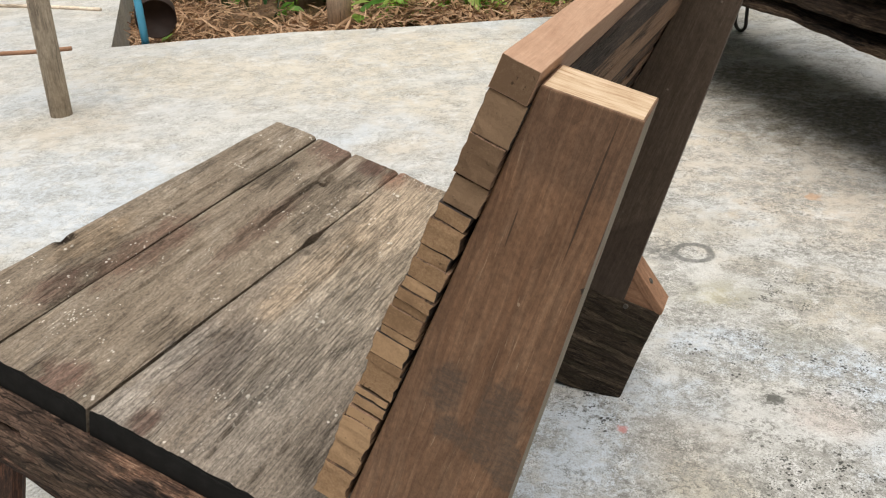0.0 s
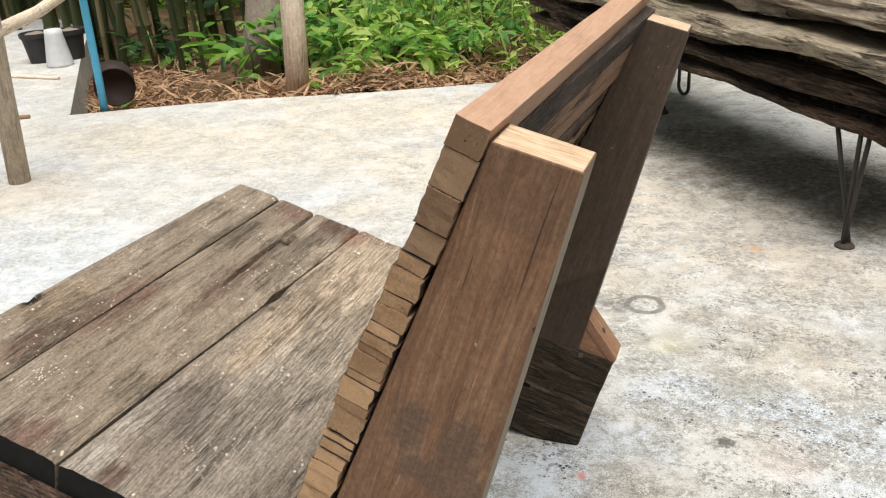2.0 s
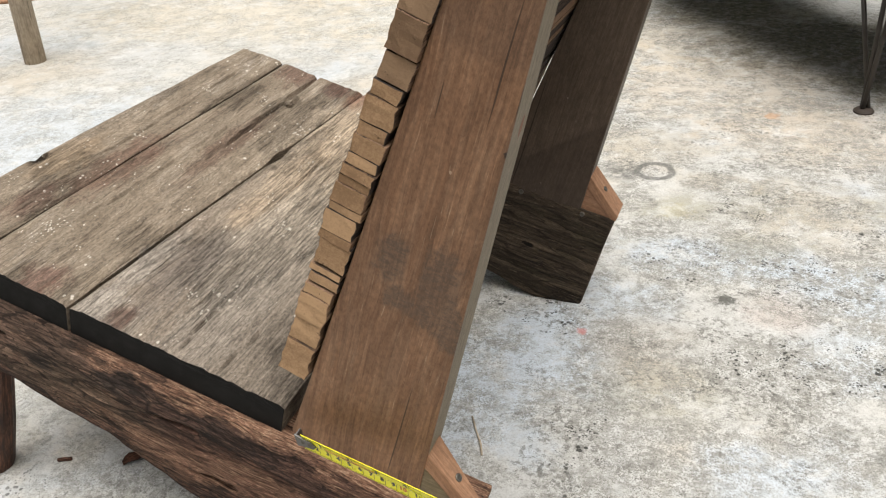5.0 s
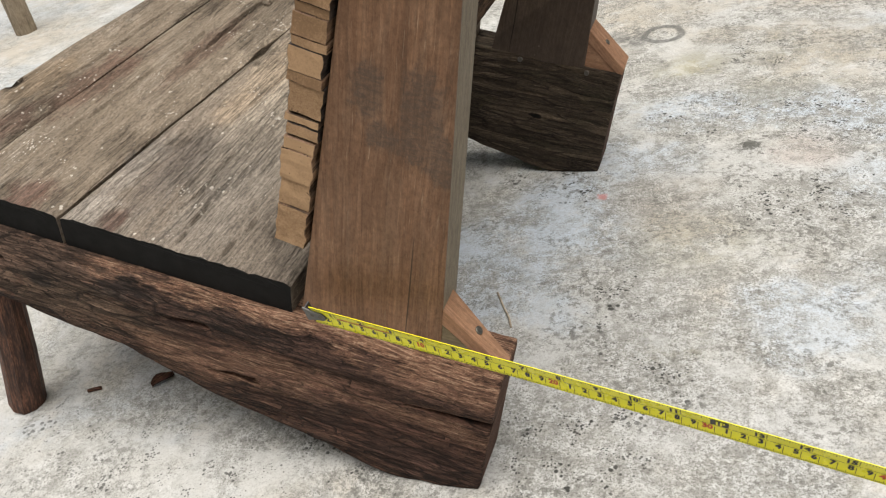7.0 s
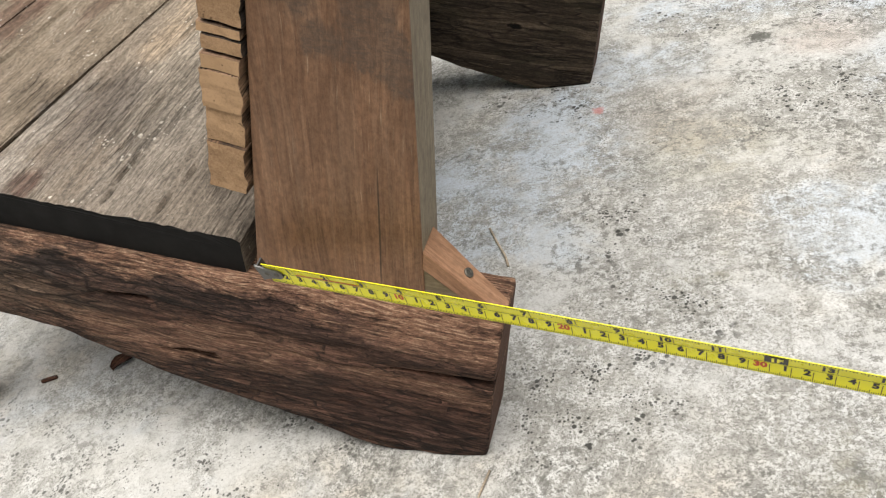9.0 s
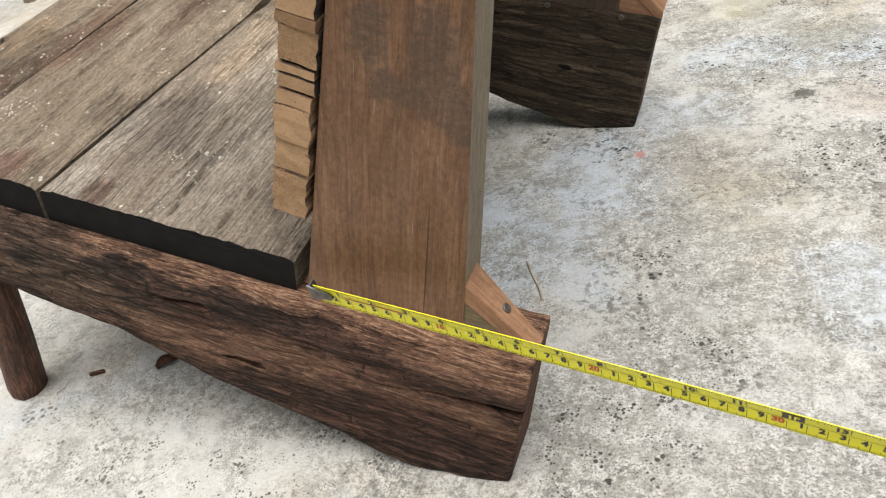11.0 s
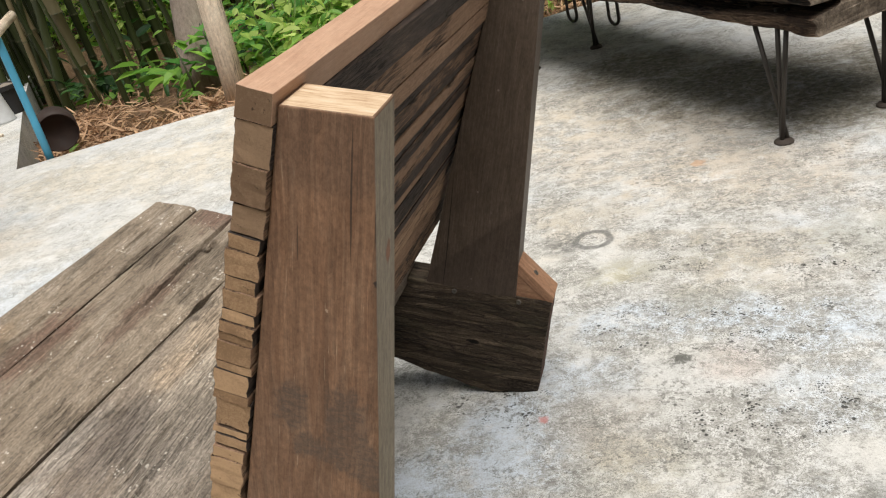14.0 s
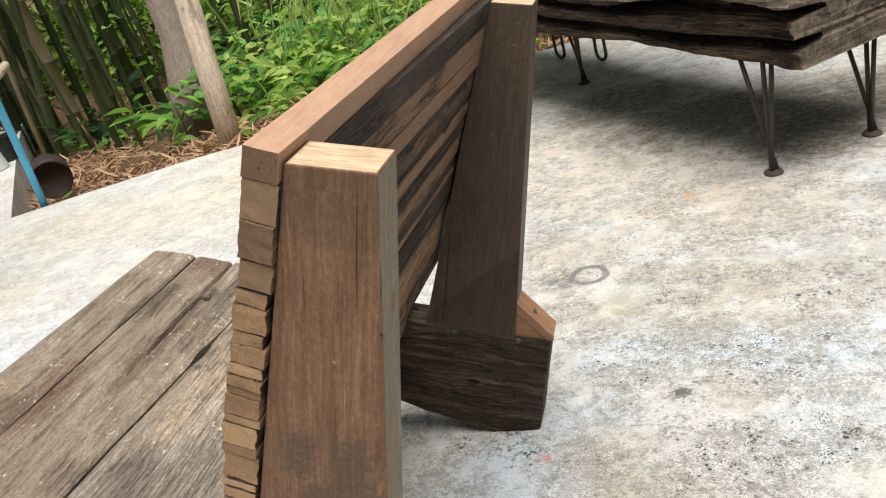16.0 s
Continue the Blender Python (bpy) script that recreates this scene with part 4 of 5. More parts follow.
def side_beam(y0, y1, mat, end, seed, label, wane, line):
    """A tapered beam; its outer top edge is worn round (wane: which way)."""
    m = frame_along((0.157, y0, 0.1275), (-0.957, 0, 0.29))
    bm = prism(line, y0, y1, m, 0.003, (0.007, 0.015, 0.0022), 0.0, ends=1)
    inv = m.inverted()
    for v in bm.verts:
        p = m @ v.co
        below = 0.174 - 0.303 * p.x - p.z
        outer = abs(p.y - (y0 if wane > 0 else y1)) < 0.012
        worn = 0.011 * max(0.0, 1 - below / 0.03) ** 1.6 * (1 + 0.5 * noise.noise(Vector((p.x * 22, seed, 0)))) if outer else 0.0
        q = Vector((p.x * 16 + seed, p.y * 30, p.z * 75 + p.x * 23))
        cut = 0.0022 * noise.noise(q) + 0.0012 * noise.noise(q * 2.7)
        if outer:
            # a drying split that runs in from the back end, and a shorter one further along
            for x_end, z_end, run, deep in ((0.141, 0.084, 0.075, 0.02), (-0.085, 0.112, 0.03, 0.014), (-0.11, 0.172, 0.03, 0.012), (-0.30, 0.236, 0.03, 0.01)):
                back = x_end - p.x
                if -0.02 < back < run:
                    worn += deep * (1 - max(0, back) / run) * math.exp(-(((p.z - z_end - 0.20 * back) / (0.0013 + 0.0016 * (1 - max(0, back) / run))) ** 2))
        v.co = inv @ (p + Vector((0, wane * worn + cut, 0.4 * cut if p.z > 0.004 else 0)))
    return part("side_beam", bm, [mat, end], bench, label, m)


side_beam(-0.015, 0.043, BEAM, BEAM_END, 0.0, "rough dark red-brown side beam, chipped edge", 1, BEAM_LINE)
side_beam(0.4825, mirror(-0.015), BEAM_FAR, BEAM_END, 7.3, "dark brown weathered side beam", -1, [(x + 0.007, z if z < 0.002 else z + 0.0045) for x, z in BEAM_LINE])

POST_LINE = [(0.0, 0.176), (0.0, 0.186), (0.1720, 0.5640), (0.2215, 0.5500), (0.1075, 0.1425)]


def post(line, y0, y1, mats, label):
    m = frame_along((0.06, y0, 0.17), (0.128, 0, 0.38))
    bm = prism(line, y0, y1, m, 0.0012, ends=1, sides=2)
    return part("back_post", bm, mats, bench, label, m)


near_post = post(POST_LINE, 0.0, 0.035, [POST, FRESH, POST_SIDE], "planed red-brown back post with grey smear")
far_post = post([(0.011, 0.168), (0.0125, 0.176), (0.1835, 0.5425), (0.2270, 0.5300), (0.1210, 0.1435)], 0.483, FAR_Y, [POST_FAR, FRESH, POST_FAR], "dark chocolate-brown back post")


def screw(at, normal, parent, r=0.0035):
    m = Matrix.Translation(at) @ Vector(normal).to_track_quat("Z", "Y").to_matrix().to_4x4()
    bm = lathe([(0.2 * r, 0.0009), (r * 0.45, 0.0003), (r * 0.55, 0.0011), (r, 0.0008), (r, -0.001)], 12)
    return part("screw", bm, SCREW, parent, "countersunk steel screw", m, smooth=True)


def brace(y0, y1, dx, dz, side_mat, skew=0.0):
    m = frame_along((0.12 + dx, y0, 0.15), (0.95, 0, -0.3))
    line = [(0.1165, 0.1775), (0.1080, 0.1425), (0.150, 0.1295)]
    block = part("brace_block", prism([(x + dx, z + dz) for x, z in line], y0 + 0.001, y1 - 0.001, m, 0.0005), side_mat, bench, "wedge block behind the post", m)
    capm = frame_along((0.13 + dx, y0, 0.2), (0.5, 0, -0.86))
    line = [(0.1162, 0.1775), (0.1212, 0.1915), (0.1595, 0.1345), (0.1565, 0.1275), (0.1505, 0.1295)]
    board = prism([(x + dx, z + dz) for x, z in line], y0, y1, capm, 0.0009)
    for v in board.verts:
        # the lower end is sawn askew
        if v.co.y > 0.5 * (y1 - y0):
            v.co.y -= skew * max(0.0, min(1.0, v.co.x / 0.06))
    cap = part("brace_board", board, BRACE, block, "short orange-brown board", capm)
    screw((0.1404 + dx, (y0 + y1) / 2 - 0.002, 0.1635 + dz), (0.83, 0, 0.557), cap, 0.0034)


brace(0.0005, 0.0255, 0.0, 0.0, BRACE_SIDE, 0.011)
brace(0.485, 0.519, 0.008, 0.0035, BRACE)
screw((0.046, 0.4812, 0.160), (0, -1, 0.1), bench, 0.003)
screw((0.124, 0.4812, 0.138), (0, -1, 0.1), bench, 0.003)

# seat planks, sloping down to the back
SEAT_DIR = Vector((-0.956, 0, 0.291))
SEAT_UP = Vector((0.291, 0, 0.956))
SEAT_O = Vector((-0.004, 0, 0.207))


def plank(s0, s1, y0, y1, mat, seed, label, gap_wave=0.0, notches=(), splits=()):
    """A seat plank from s0 to s1 up the slope; grain along y. notches: bites out of an edge (which edge, y, reach, depth);
    splits: open cracks in the top (s and y at both ends, half width, depth)."""
    thick = 0.034
    m = Matrix.Translation(SEAT_O) @ Matrix((Vector((0, 1, 0)), SEAT_DIR, SEAT_UP)).transposed().to_4x4()
    bm = bmesh.new()
    n, k = 110, max(8, round((s1[0] - s0[0]) / 0.0028))
    rows = []
    for i in range(n + 1):
        y = y0 + (y1 - y0) * i / n
        f = i / n
        a = s0[0] + (s0[1] - s0[0]) * f + gap_wave * (noise.noise(Vector((y * 16, seed, 1))) + 0.5 * noise.noise(Vector((y * 60, seed, 1))))
        b = s1[0] + (s1[1] - s1[0]) * f + gap_wave * (noise.noise(Vector((y * 16, seed, 5))) + 0.5 * noise.noise(Vector((y * 60, seed, 5))))
        for which, ny, reach, deep in notches:
            bite = deep * math.exp(-(((y - ny) / reach) ** 2))
            a, b = (a + bite, b) if which == 0 else (a, b - bite)
        ragged = 0.0012 * noise.noise(Vector((seed, y * 300, 4))) if i in (0, n) else 0.0
        ring = []
        for j in range(k + 1):
            s = a + (b - a) * j / k
            h = 0.0022 * noise.noise(Vector((y * 5 + seed, s * 45, 2))) + 0.0009 * noise.noise(Vector((y * 14 + seed, s * 210, 3)))
            h -= 0.0025 if j in (0, k) else 0.0006 if j in (1, k - 1) else 0.0
            for sa, ya, sb, yb, half, deep in splits:
                if ya <= y <= yb:
                    g = (y - ya) / (yb - ya)
                    c = sa + (sb - sa) * g + 0.002 * noise.noise(Vector((y * 30, seed, 8)))
                    h -= deep * min(1.0, 3 * g) * math.exp(-(((s - c) / half) ** 2))
            edge = ragged + (0.0015 * noise.noise(Vector((s * 120, seed, 2))) if i in (0, n) else 0.0)
            ring.append((y + edge, s, h))
        ring += [(y, b, -thick * 0.3), (y, b, -thick), (y, a, -thick), (y, a, -thick * 0.3)]
        rows.append([bm.verts.new(p) for p in ring])
    for a, b in zip(rows, rows[1:]):
        for j in range(len(a)):
            j2 = (j + 1) % len(a)
            bm.faces.new((a[j], a[j2], b[j2], b[j]))
    for cap in (rows[0], rows[-1]):
        f = bm.faces.new(cap)
        f.material_index = 1
    return part("seat_plank", bm, [mat, BLACK], bench, label, m)


plank((0.0, 0.0), (0.2112, 0.1815), 0.001, 0.515, SEAT_PALE, 3.0, "wide pale weathered plank with black-painted ends", 0.0006, [(1, 0.318, 0.018, 0.004)],
      [(0.107, 0.001, 0.109, 0.073, 0.0013, 0.005), (0.067, 0.001, 0.059, 0.07, 0.0012, 0.005), (0.124, 0.043, 0.125, 0.139, 0.0011, 0.003), (0.03, 0.10, 0.034, 0.19, 0.0012, 0.003), (0.15, 0.22, 0.148, 0.36, 0.0012, 0.003)])
plank((0.2145, 0.1835), (0.3205, 0.303), 0.001, 0.515, SEAT, 11.0, "grey-brown weathered plank with an open split", 0.0006, [(0, 0.322, 0.016, 0.004)],
      [(0.252, 0.24, 0.2505, 0.515, 0.0022, 0.009), (0.2425, 0.418, 0.2435, 0.445, 0.0035, 0.02), (0.285, 0.05, 0.268, 0.33, 0.0016, 0.003)])
plank((0.3230, 0.3055), (0.3965, 0.3665), 0.001, 0.516, SEAT, 23.0, "front grey-brown weathered plank with a knot hole", 0.0007, [(1, 0.157, 0.005, 0.0015)], [(0.383, 0.149, 0.382, 0.166, 0.003, 0.012), (0.34, 0.1, 0.335, 0.45, 0.0015, 0.0035)])

# back slats, stacked up the front edge of the posts
SLAT_TOP, SLAT_LOW = Vector((0.152, 0, 0.5765)), Vector((0.0090, 0, 0.2560))
SLAT_DOWN = (SLAT_LOW - SLAT_TOP).normalized()
SLAT_IN = Vector((-SLAT_DOWN.z, 0, SLAT_DOWN.x))
SLAT_BACK = Vector((0, 1, 0)).cross(SLAT_IN)
SLAT_SIGN = 1 if SLAT_BACK.dot(SLAT_DOWN) > 0 else -1
CUTS = [-4, 15, 41, 66, 86, 97, 116, 126, 140, 149, 158, 165, 181, 188, 206, 214, 239, 246, 257, 267, 293, 317, 352]
rnd = random.Random(4)
for i, (a, b) in enumerate(zip(CUTS, CUTS[1:])):
    gap = 0.0018 if i in (15, 17) else 0.0010 if i in (2, 3, 16) else 0.0002
    a, b = a / 1000 + 0.0002, b / 1000 - gap
    f = i / 21
    out = 0.0025 - 0.006 * min(1, f * 1.6) + rnd.uniform(-0.0013, 0.0011)
    deep = (0.0228 if i < 4 else 0.0212) - 0.0006 * f + rnd.uniform(-0.0022, 0.0004) * (1 if i > 2 else 0.3)
    y0, y1 = -0.0035 + rnd.uniform(-0.0010, 0.0010), FAR_Y + 0.006 + rnd.uniform(-0.003, 0.003)
    m = Matrix.Translation(SLAT_TOP + SLAT_DOWN * a) @ Matrix((Vector((0, 1, 0)), SLAT_IN, SLAT_BACK)).transposed().to_4x4()
    bm = bmesh.new()
    bmesh.ops.create_cube(bm, size=1)
    skew = rnd.uniform(-0.0006, 0.0006)
    for v in bm.verts:
        low = v.co.z > 0
        v.co = Vector((y0 if v.co.x < 0 else y1, (out + (skew if low else 0)) if v.co.y < 0 else deep, ((b - a) if low else 0) * SLAT_SIGN))
    bmesh.ops.recalc_face_normals(bm, faces=bm.faces[:])
    for fc in bm.faces:
        if abs(fc.normal.x) > 0.8:
            fc.material_index = 1
    bmesh.ops.bevel(bm, geom=bm.edges[:], offset=0.0003, segments=1, affect="EDGES")
    chop(bm, 0, 0.012)
    chop(bm, 1, 0.0045)
    if b - a > 0.008:
        chop(bm, 2, 0.0045)
    for v in bm.verts:
        behind = v.co.y > deep * 0.6
        if i and v.co.x < 0.03:
            # torn corners at the sawn end
            v.co.y += (0.0026 if behind and i > 3 else 0.0012) * noise.noise(Vector((v.co.z * 330 + i * 5, v.co.y * 150, i)))
            v.co.x += 0.0007 * noise.noise(Vector((v.co.z * 160, v.co.y * 160, i * 2.3)))
        v.co.y += 0.026 * v.co.x + (0.0195 * (1 - f) * v.co.x if behind and i else 0.0)
    roughen(bm, 0.0005 if i else 0.0003, (14, 90, 90), i * 3.1)
    part("back_slat", bm, [SLAT_WOODS[i], SLAT_END_DARK if i < 4 else SLAT_END], bench, "salmon-brown planed top slat" if i == 0 else "", m)

# front legs, splayed and tapered
for y in (0.012, mirror(0.012)):
    ax = [Vector((-0.335, y, 0.215)), Vector((-0.352, y, 0.165)), Vector((-0.39, y, 0.08)), Vector((-0.427, y, 0.004)), Vector((-0.429, y, 0.0))]
    m = frame_along(ax[0], ax[-1] - ax[0])
    bm = tube([m.inverted() @ p for p in ax], [0.017, 0.017, 0.0185, 0.0195, 0.017], 10, 0.03, y)
    part("front_leg", bm, LEG, bench, "dark red tapered leg", m, smooth=False)

# ---- the tape measure: its blade rests hooked on the near beam and runs out past it ----
TAPE_AT, TAPE_DIR = Vector((0.0200, -0.0195, 0.1990)), Vector((0.344, -0.046, -0.0360)).normalized()
TAPE_UP = (Vector((0.016, -0.21, 0.975)) - TAPE_DIR * TAPE_DIR.dot(Vector((0.016, -0.21, 0.975)))).normalized()
TAPE_M = Matrix.Translation(TAPE_AT) @ Matrix((TAPE_DIR, TAPE_UP, TAPE_DIR.cross(TAPE_UP))).transposed().to_4x4()
TAPE_LONG, TAPE_HALF = 0.62, 0.0098


def tape_z(y):
    return 0.0010 * (y / TAPE_HALF) ** 2


def text_mesh(body, size, x, y, turn=0.0):
    """Built-in letters as a flat mesh, lying on the blade."""
    cu = bpy.data.curves.new("letters", "FONT")
    cu.body, cu.size, cu.align_x, cu.align_y = body, size, "CENTER", "CENTER"
    cu.offset = size * 0.045
    cu.resolution_u = 2
    ob = bpy.data.objects.new("letters", cu)
    me = bpy.data.meshes.new_from_object(ob)
    bpy.data.objects.remove(ob)
    me.transform(Matrix.Translation((x, y, 0)) @ Matrix.Rotation(turn, 4, "Z"))
    return me


def sag(bm):
    """Lets the free end of the blade droop."""
    for v in bm.verts:
        v.co.y -= 0.006 * max(0.0, (v.co.x - 0.08) / 0.3) ** 2
    return bm


def tape_measure():
    tape = thing("tape_measure", "yellow steel tape measure blade pulled out across the beam", "tape measure", TAPE_AT)
    bm = bmesh.new()
    ys = [TAPE_HALF * (-1 + 2 * j / 8) for j in range(9)]
    rows = []
    for i in range(32):
        x = 0.004 + (TAPE_LONG - 0.004) * i / 31
        rows.append([bm.verts.new((x, y, tape_z(y))) for y in ys] + [bm.verts.new((x, y, tape_z(y) - 0.0005)) for y in ys[::-1]])
    for a, b in zip(rows, rows[1:]):
        for j in range(len(a)):
            k = (j + 1) % len(a)
            bm.faces.new((a[j], a[k], b[k], b[j]))
    bm.faces.new(rows[0][::-1]), bm.faces.new(rows[-1])
    blade = part("blade", sag(bm), YELLOW, tape, "yellow blade with centimetre and inch scales", TAPE_M)

    def printed(name, metas, mat, label, lift=0.00025):
        bm = bmesh.new()
        for me in metas:
            bm.from_mesh(me)
            bpy.data.meshes.remove(me)
        for v in bm.verts:
            v.co.z = tape_z(v.co.y) + lift
        return part(name, sag(bm), mat, blade, label, TAPE_M)

    black, red, inch = [], [], []
    for c in range(1, 61):
        last = c % 10
        if c == 1:
            continue
        if last == 0:
            red.append(text_mesh(str(c), 0.0066, c / 100 - 0.0044, -0.0026))
        else:
            black.append(text_mesh(str(last), 0.0066, c / 100 - 0.0028, -0.0026))
    for k in range(1, 24):
        if k != 12:
            inch.append(text_mesh(str(k), 0.0068, k * 0.0254 - 0.0034 - (0.001 if k > 9 else 0), 0.0045))
    for me in black + inch:
        printed("numeral", [me], INK, "")
    for me in red:
        printed("numeral", [me], RED_INK, "red printed numeral")

    def boxes(items):
        bm = bmesh.new()
        for x0, x1, y0, y1 in items:
            q = [bm.verts.new((x, y, 0)) for x, y in ((x0, y0), (x1, y0), (x1, y1), (x0, y1))]
            bm.faces.new(q)
        me = bpy.data.meshes.new("ticks")
        bm.to_mesh(me)
        bm.free()
        return me

    ticks = []
    for mm in range(3, 610):
        h = 0.0085 if mm % 10 == 0 else 0.0027 if mm % 5 == 0 else 0.0017
        ticks.append((mm / 1000 - 0.00017, mm / 1000 + 0.00017, -TAPE_HALF + 0.0003, -TAPE_HALF + 0.0003 + h))
    for q in range(2, 380):
        x = q * 0.0254 / 16
        h = 0.0072 if q % 16 == 0 else 0.0032 if q % 8 == 0 else 0.0024 if q % 4 == 0 else 0.0016
        ticks.append((x - 0.00017, x + 0.00017, TAPE_HALF - 0.0003 - h, TAPE_HALF - 0.0003))
    ticks += [(0.02 + 0.01 * k, 0.03 + 0.01 * k, 0.0008, 0.0011) for k in range(58)]
    tagged(printed("graduation", [boxes(ticks)], INK, "fine black graduations"), kind="stuff")
    printed("foot_mark", [boxes([(12 * 0.0254 - 0.0075, 12 * 0.0254 + 0.0035, 0.0014, 0.0083)])], INK, "black block at one foot")
    printed("numeral", [text_mesh("1F", 0.0066, 12 * 0.0254 - 0.002, 0.0048)], YELLOW, "yellow foot numeral", 0.0006)
    printed("red_lettering", [boxes([(0.026, 0.071, 0.0015, 0.0026)])], RED_INK, "line of small red lettering")
    # the hook: a bent plate with two rivets
    bm = bmesh.new()
    outline = [(-0.0015, -0.0080), (-0.0015, 0.0080), (0.003, 0.0058), (0.0095, 0.0046), (0.0135, 0.0042), (0.0160, 0.0018), (0.0160, -0.0018), (0.0135, -0.0042), (0.0095, -0.0046), (0.003, -0.0062)]
    a = [bm.verts.new((x, y, tape_z(y) + 0.0003)) for x, y in outline]
    b = [bm.verts.new((x, y, tape_z(y) + 0.0014)) for x, y in outline]
    bm.faces.new(a[::-1]), bm.faces.new(b)
    for i in range(len(a)):
        j = (i + 1) % len(a)
        bm.faces.new((a[i], a[j], b[j], b[i]))
    c = bmesh.ops.create_cube(bm, size=1)["verts"]
    for v in c:
        v.co = Vector((-0.0022 + (v.co.x + 0.5) * 0.0012, -0.001 + v.co.y * 0.013, -0.006 + (v.co.z + 0.5) * 0.0075))
    hook = part("hook", bm, HOOK, tape, "worn steel end hook", TAPE_M)
    for x in (0.0045, 0.0115):
        bm = lathe([(0.0004, 0.0026), (0.0014, 0.0024), (0.0022, 0.0014), (0.0023, 0.0008)], 12)
        part("rivet", bm, SCREW, hook, "", TAPE_M @ Matrix.Translation((x, 0.0, 0)), smooth=True)


tape_measure()


# ---- driftwood table on hairpin legs ----
TC, TU, TV = Vector((0.55, 1.12, 0)), Vector((-0.638, 0.770, 0)), Vector((0.770, 0.638, 0))
TABLE_M = Matrix.Translation(TC) @ Matrix((TU, TV, Vector((0, 0, -1)))).transposed().to_4x4()


def table_point(u, v, z):
    return TC + TU * u + TV * v + Vector((0, 0, z))


def slab_mesh(u0, u1, width, z0, z1, profile, seed, inset=0.0, n=170, k=44):
    """A weathered slab whose long edges follow an eroded profile (height, reach) that wanders along the grain."""
    m = frame_along(table_point(0, 0, 0), TU, TV)
    inv = m.inverted()
    zs, ds = [p[0] for p in profile], [p[1] for p in profile]
    bm = bmesh.new()
    rows = []
    for i in range(n + 1):
        u = u0 + (u1 - u0) * i / n
        ring = []
        wid = width + 0.04 * max(0, u - 0.3)
        zlo = z0 - 0.013 * max(0.0, 1 - u / 0.3) + 0.008 * noise.noise(Vector((u * 5, seed, 0))) + 0.004 * noise.noise(Vector((u * 21, seed, 0)))
        zhi = z1 + 0.006 * noise.noise(Vector((u * 4, seed, 9))) + 0.003 * noise.noise(Vector((u * 17, seed, 3)))
        for face in (0, 1):
            for j in range(k + 1):
                f = j / k if face == 0 else 1 - j / k
                z = zlo + (zhi - zlo) * f
                zz = z + 0.024 * noise.noise(Vector((u * 2.3, z * 9, seed + 2))) + 0.007 * noise.noise(Vector((u * 9, z * 14, seed + 3)))
                on = max(0.05, min(1.6, 0.85 + 1.5 * noise.noise(Vector((u * 3.4, zz * 22, seed + 6)))))
                d = float(np.interp(zz, zs, ds))
                d = d * on if d < 0 else d * (0.6 + 0.4 * on)
                d += 0.012 * noise.noise(Vector((u * 3.3 + 40 * face, z * 40, seed))) + 0.005 * noise.noise(Vector((u * 10, z * 140, seed + 4))) + 0.003 * noise.noise(Vector((u * 40, z * 160, seed + 5)))
                edge = inset - d if face == 0 else wid + d * 0.4
                uu = u
                if i in (0, n):
                    uu += 0.012 * noise.noise(Vector((z * 60, edge * 20, seed)))
                ring.append(bm.verts.new(inv @ table_point(uu, edge, z)))
        rows.append(ring)
    for a, b in zip(rows, rows[1:]):
        for j in range(len(a)):
            j2 = (j + 1) % len(a)
            bm.faces.new((a[j], a[j2], b[j2], b[j]))
    for cap in (rows[0], rows[-1]):
        bm.faces.new(cap).material_index = 1
    return bm, m


table = thing("driftwood_table", "eroded driftwood slab table on black hairpin legs", "table", tuple(table_point(0.6, 0.12, 0)))
LOWER = [(0.198, -0.035), (0.215, -0.012), (0.232, 0.004), (0.243, 0.010), (0.250, -0.045), (0.262, -0.05), (0.268, 0.008), (0.29, 0.016), (0.301, 0.006), (0.302, -0.055), (0.315, -0.06), (0.323, 0.022), (0.345, 0.032), (0.364, 0.012), (0.38, -0.02)]
UPPER = [(0.375, -0.05), (0.392, -0.03), (0.40, 0.004), (0.415, 0.008), (0.43, 0.002), (0.445, -0.012)]
bm, m = slab_mesh(0.035, 1.50, 0.40, 0.214, 0.368, LOWER, 1.0)
for fc in bm.faces:
    # the sun-bleached ledge along the top of the hollowed slab
    if fc.material_index == 0 and (m @ fc.calc_center_median()).z > 0.322:
        fc.material_index = 2
part("lower_slab", bm, [DRIFT, DRIFT_END, DRIFT_TOP], table, "hollowed dark brown driftwood slab", m)
bm, m = slab_mesh(0.045, 1.60, 0.44, 0.383, 0.438, UPPER, 5.0, 0.012, k=20)
part("upper_slab", bm, [DRIFT_TOP, DRIFT_END], table, "mossy grey weathered top slab", m)
for u, v, h in ((0.5, 0.1, 0.02), (1.2, 0.2, 0.02), (0.15, 0.18, 0.02)):
    mm = frame_along(table_point(u, v, 0.375), TU, TV)
    bmx = bmesh.new()
    bmesh.ops.create_cube(bmx, size=1)
    for q in bmx.verts:
        q.co = Vector((q.co.x * 0.12, q.co.y * 0.1, q.co.z * 0.03))
    part("spacer", bmx, DRIFT, table, "", mm)


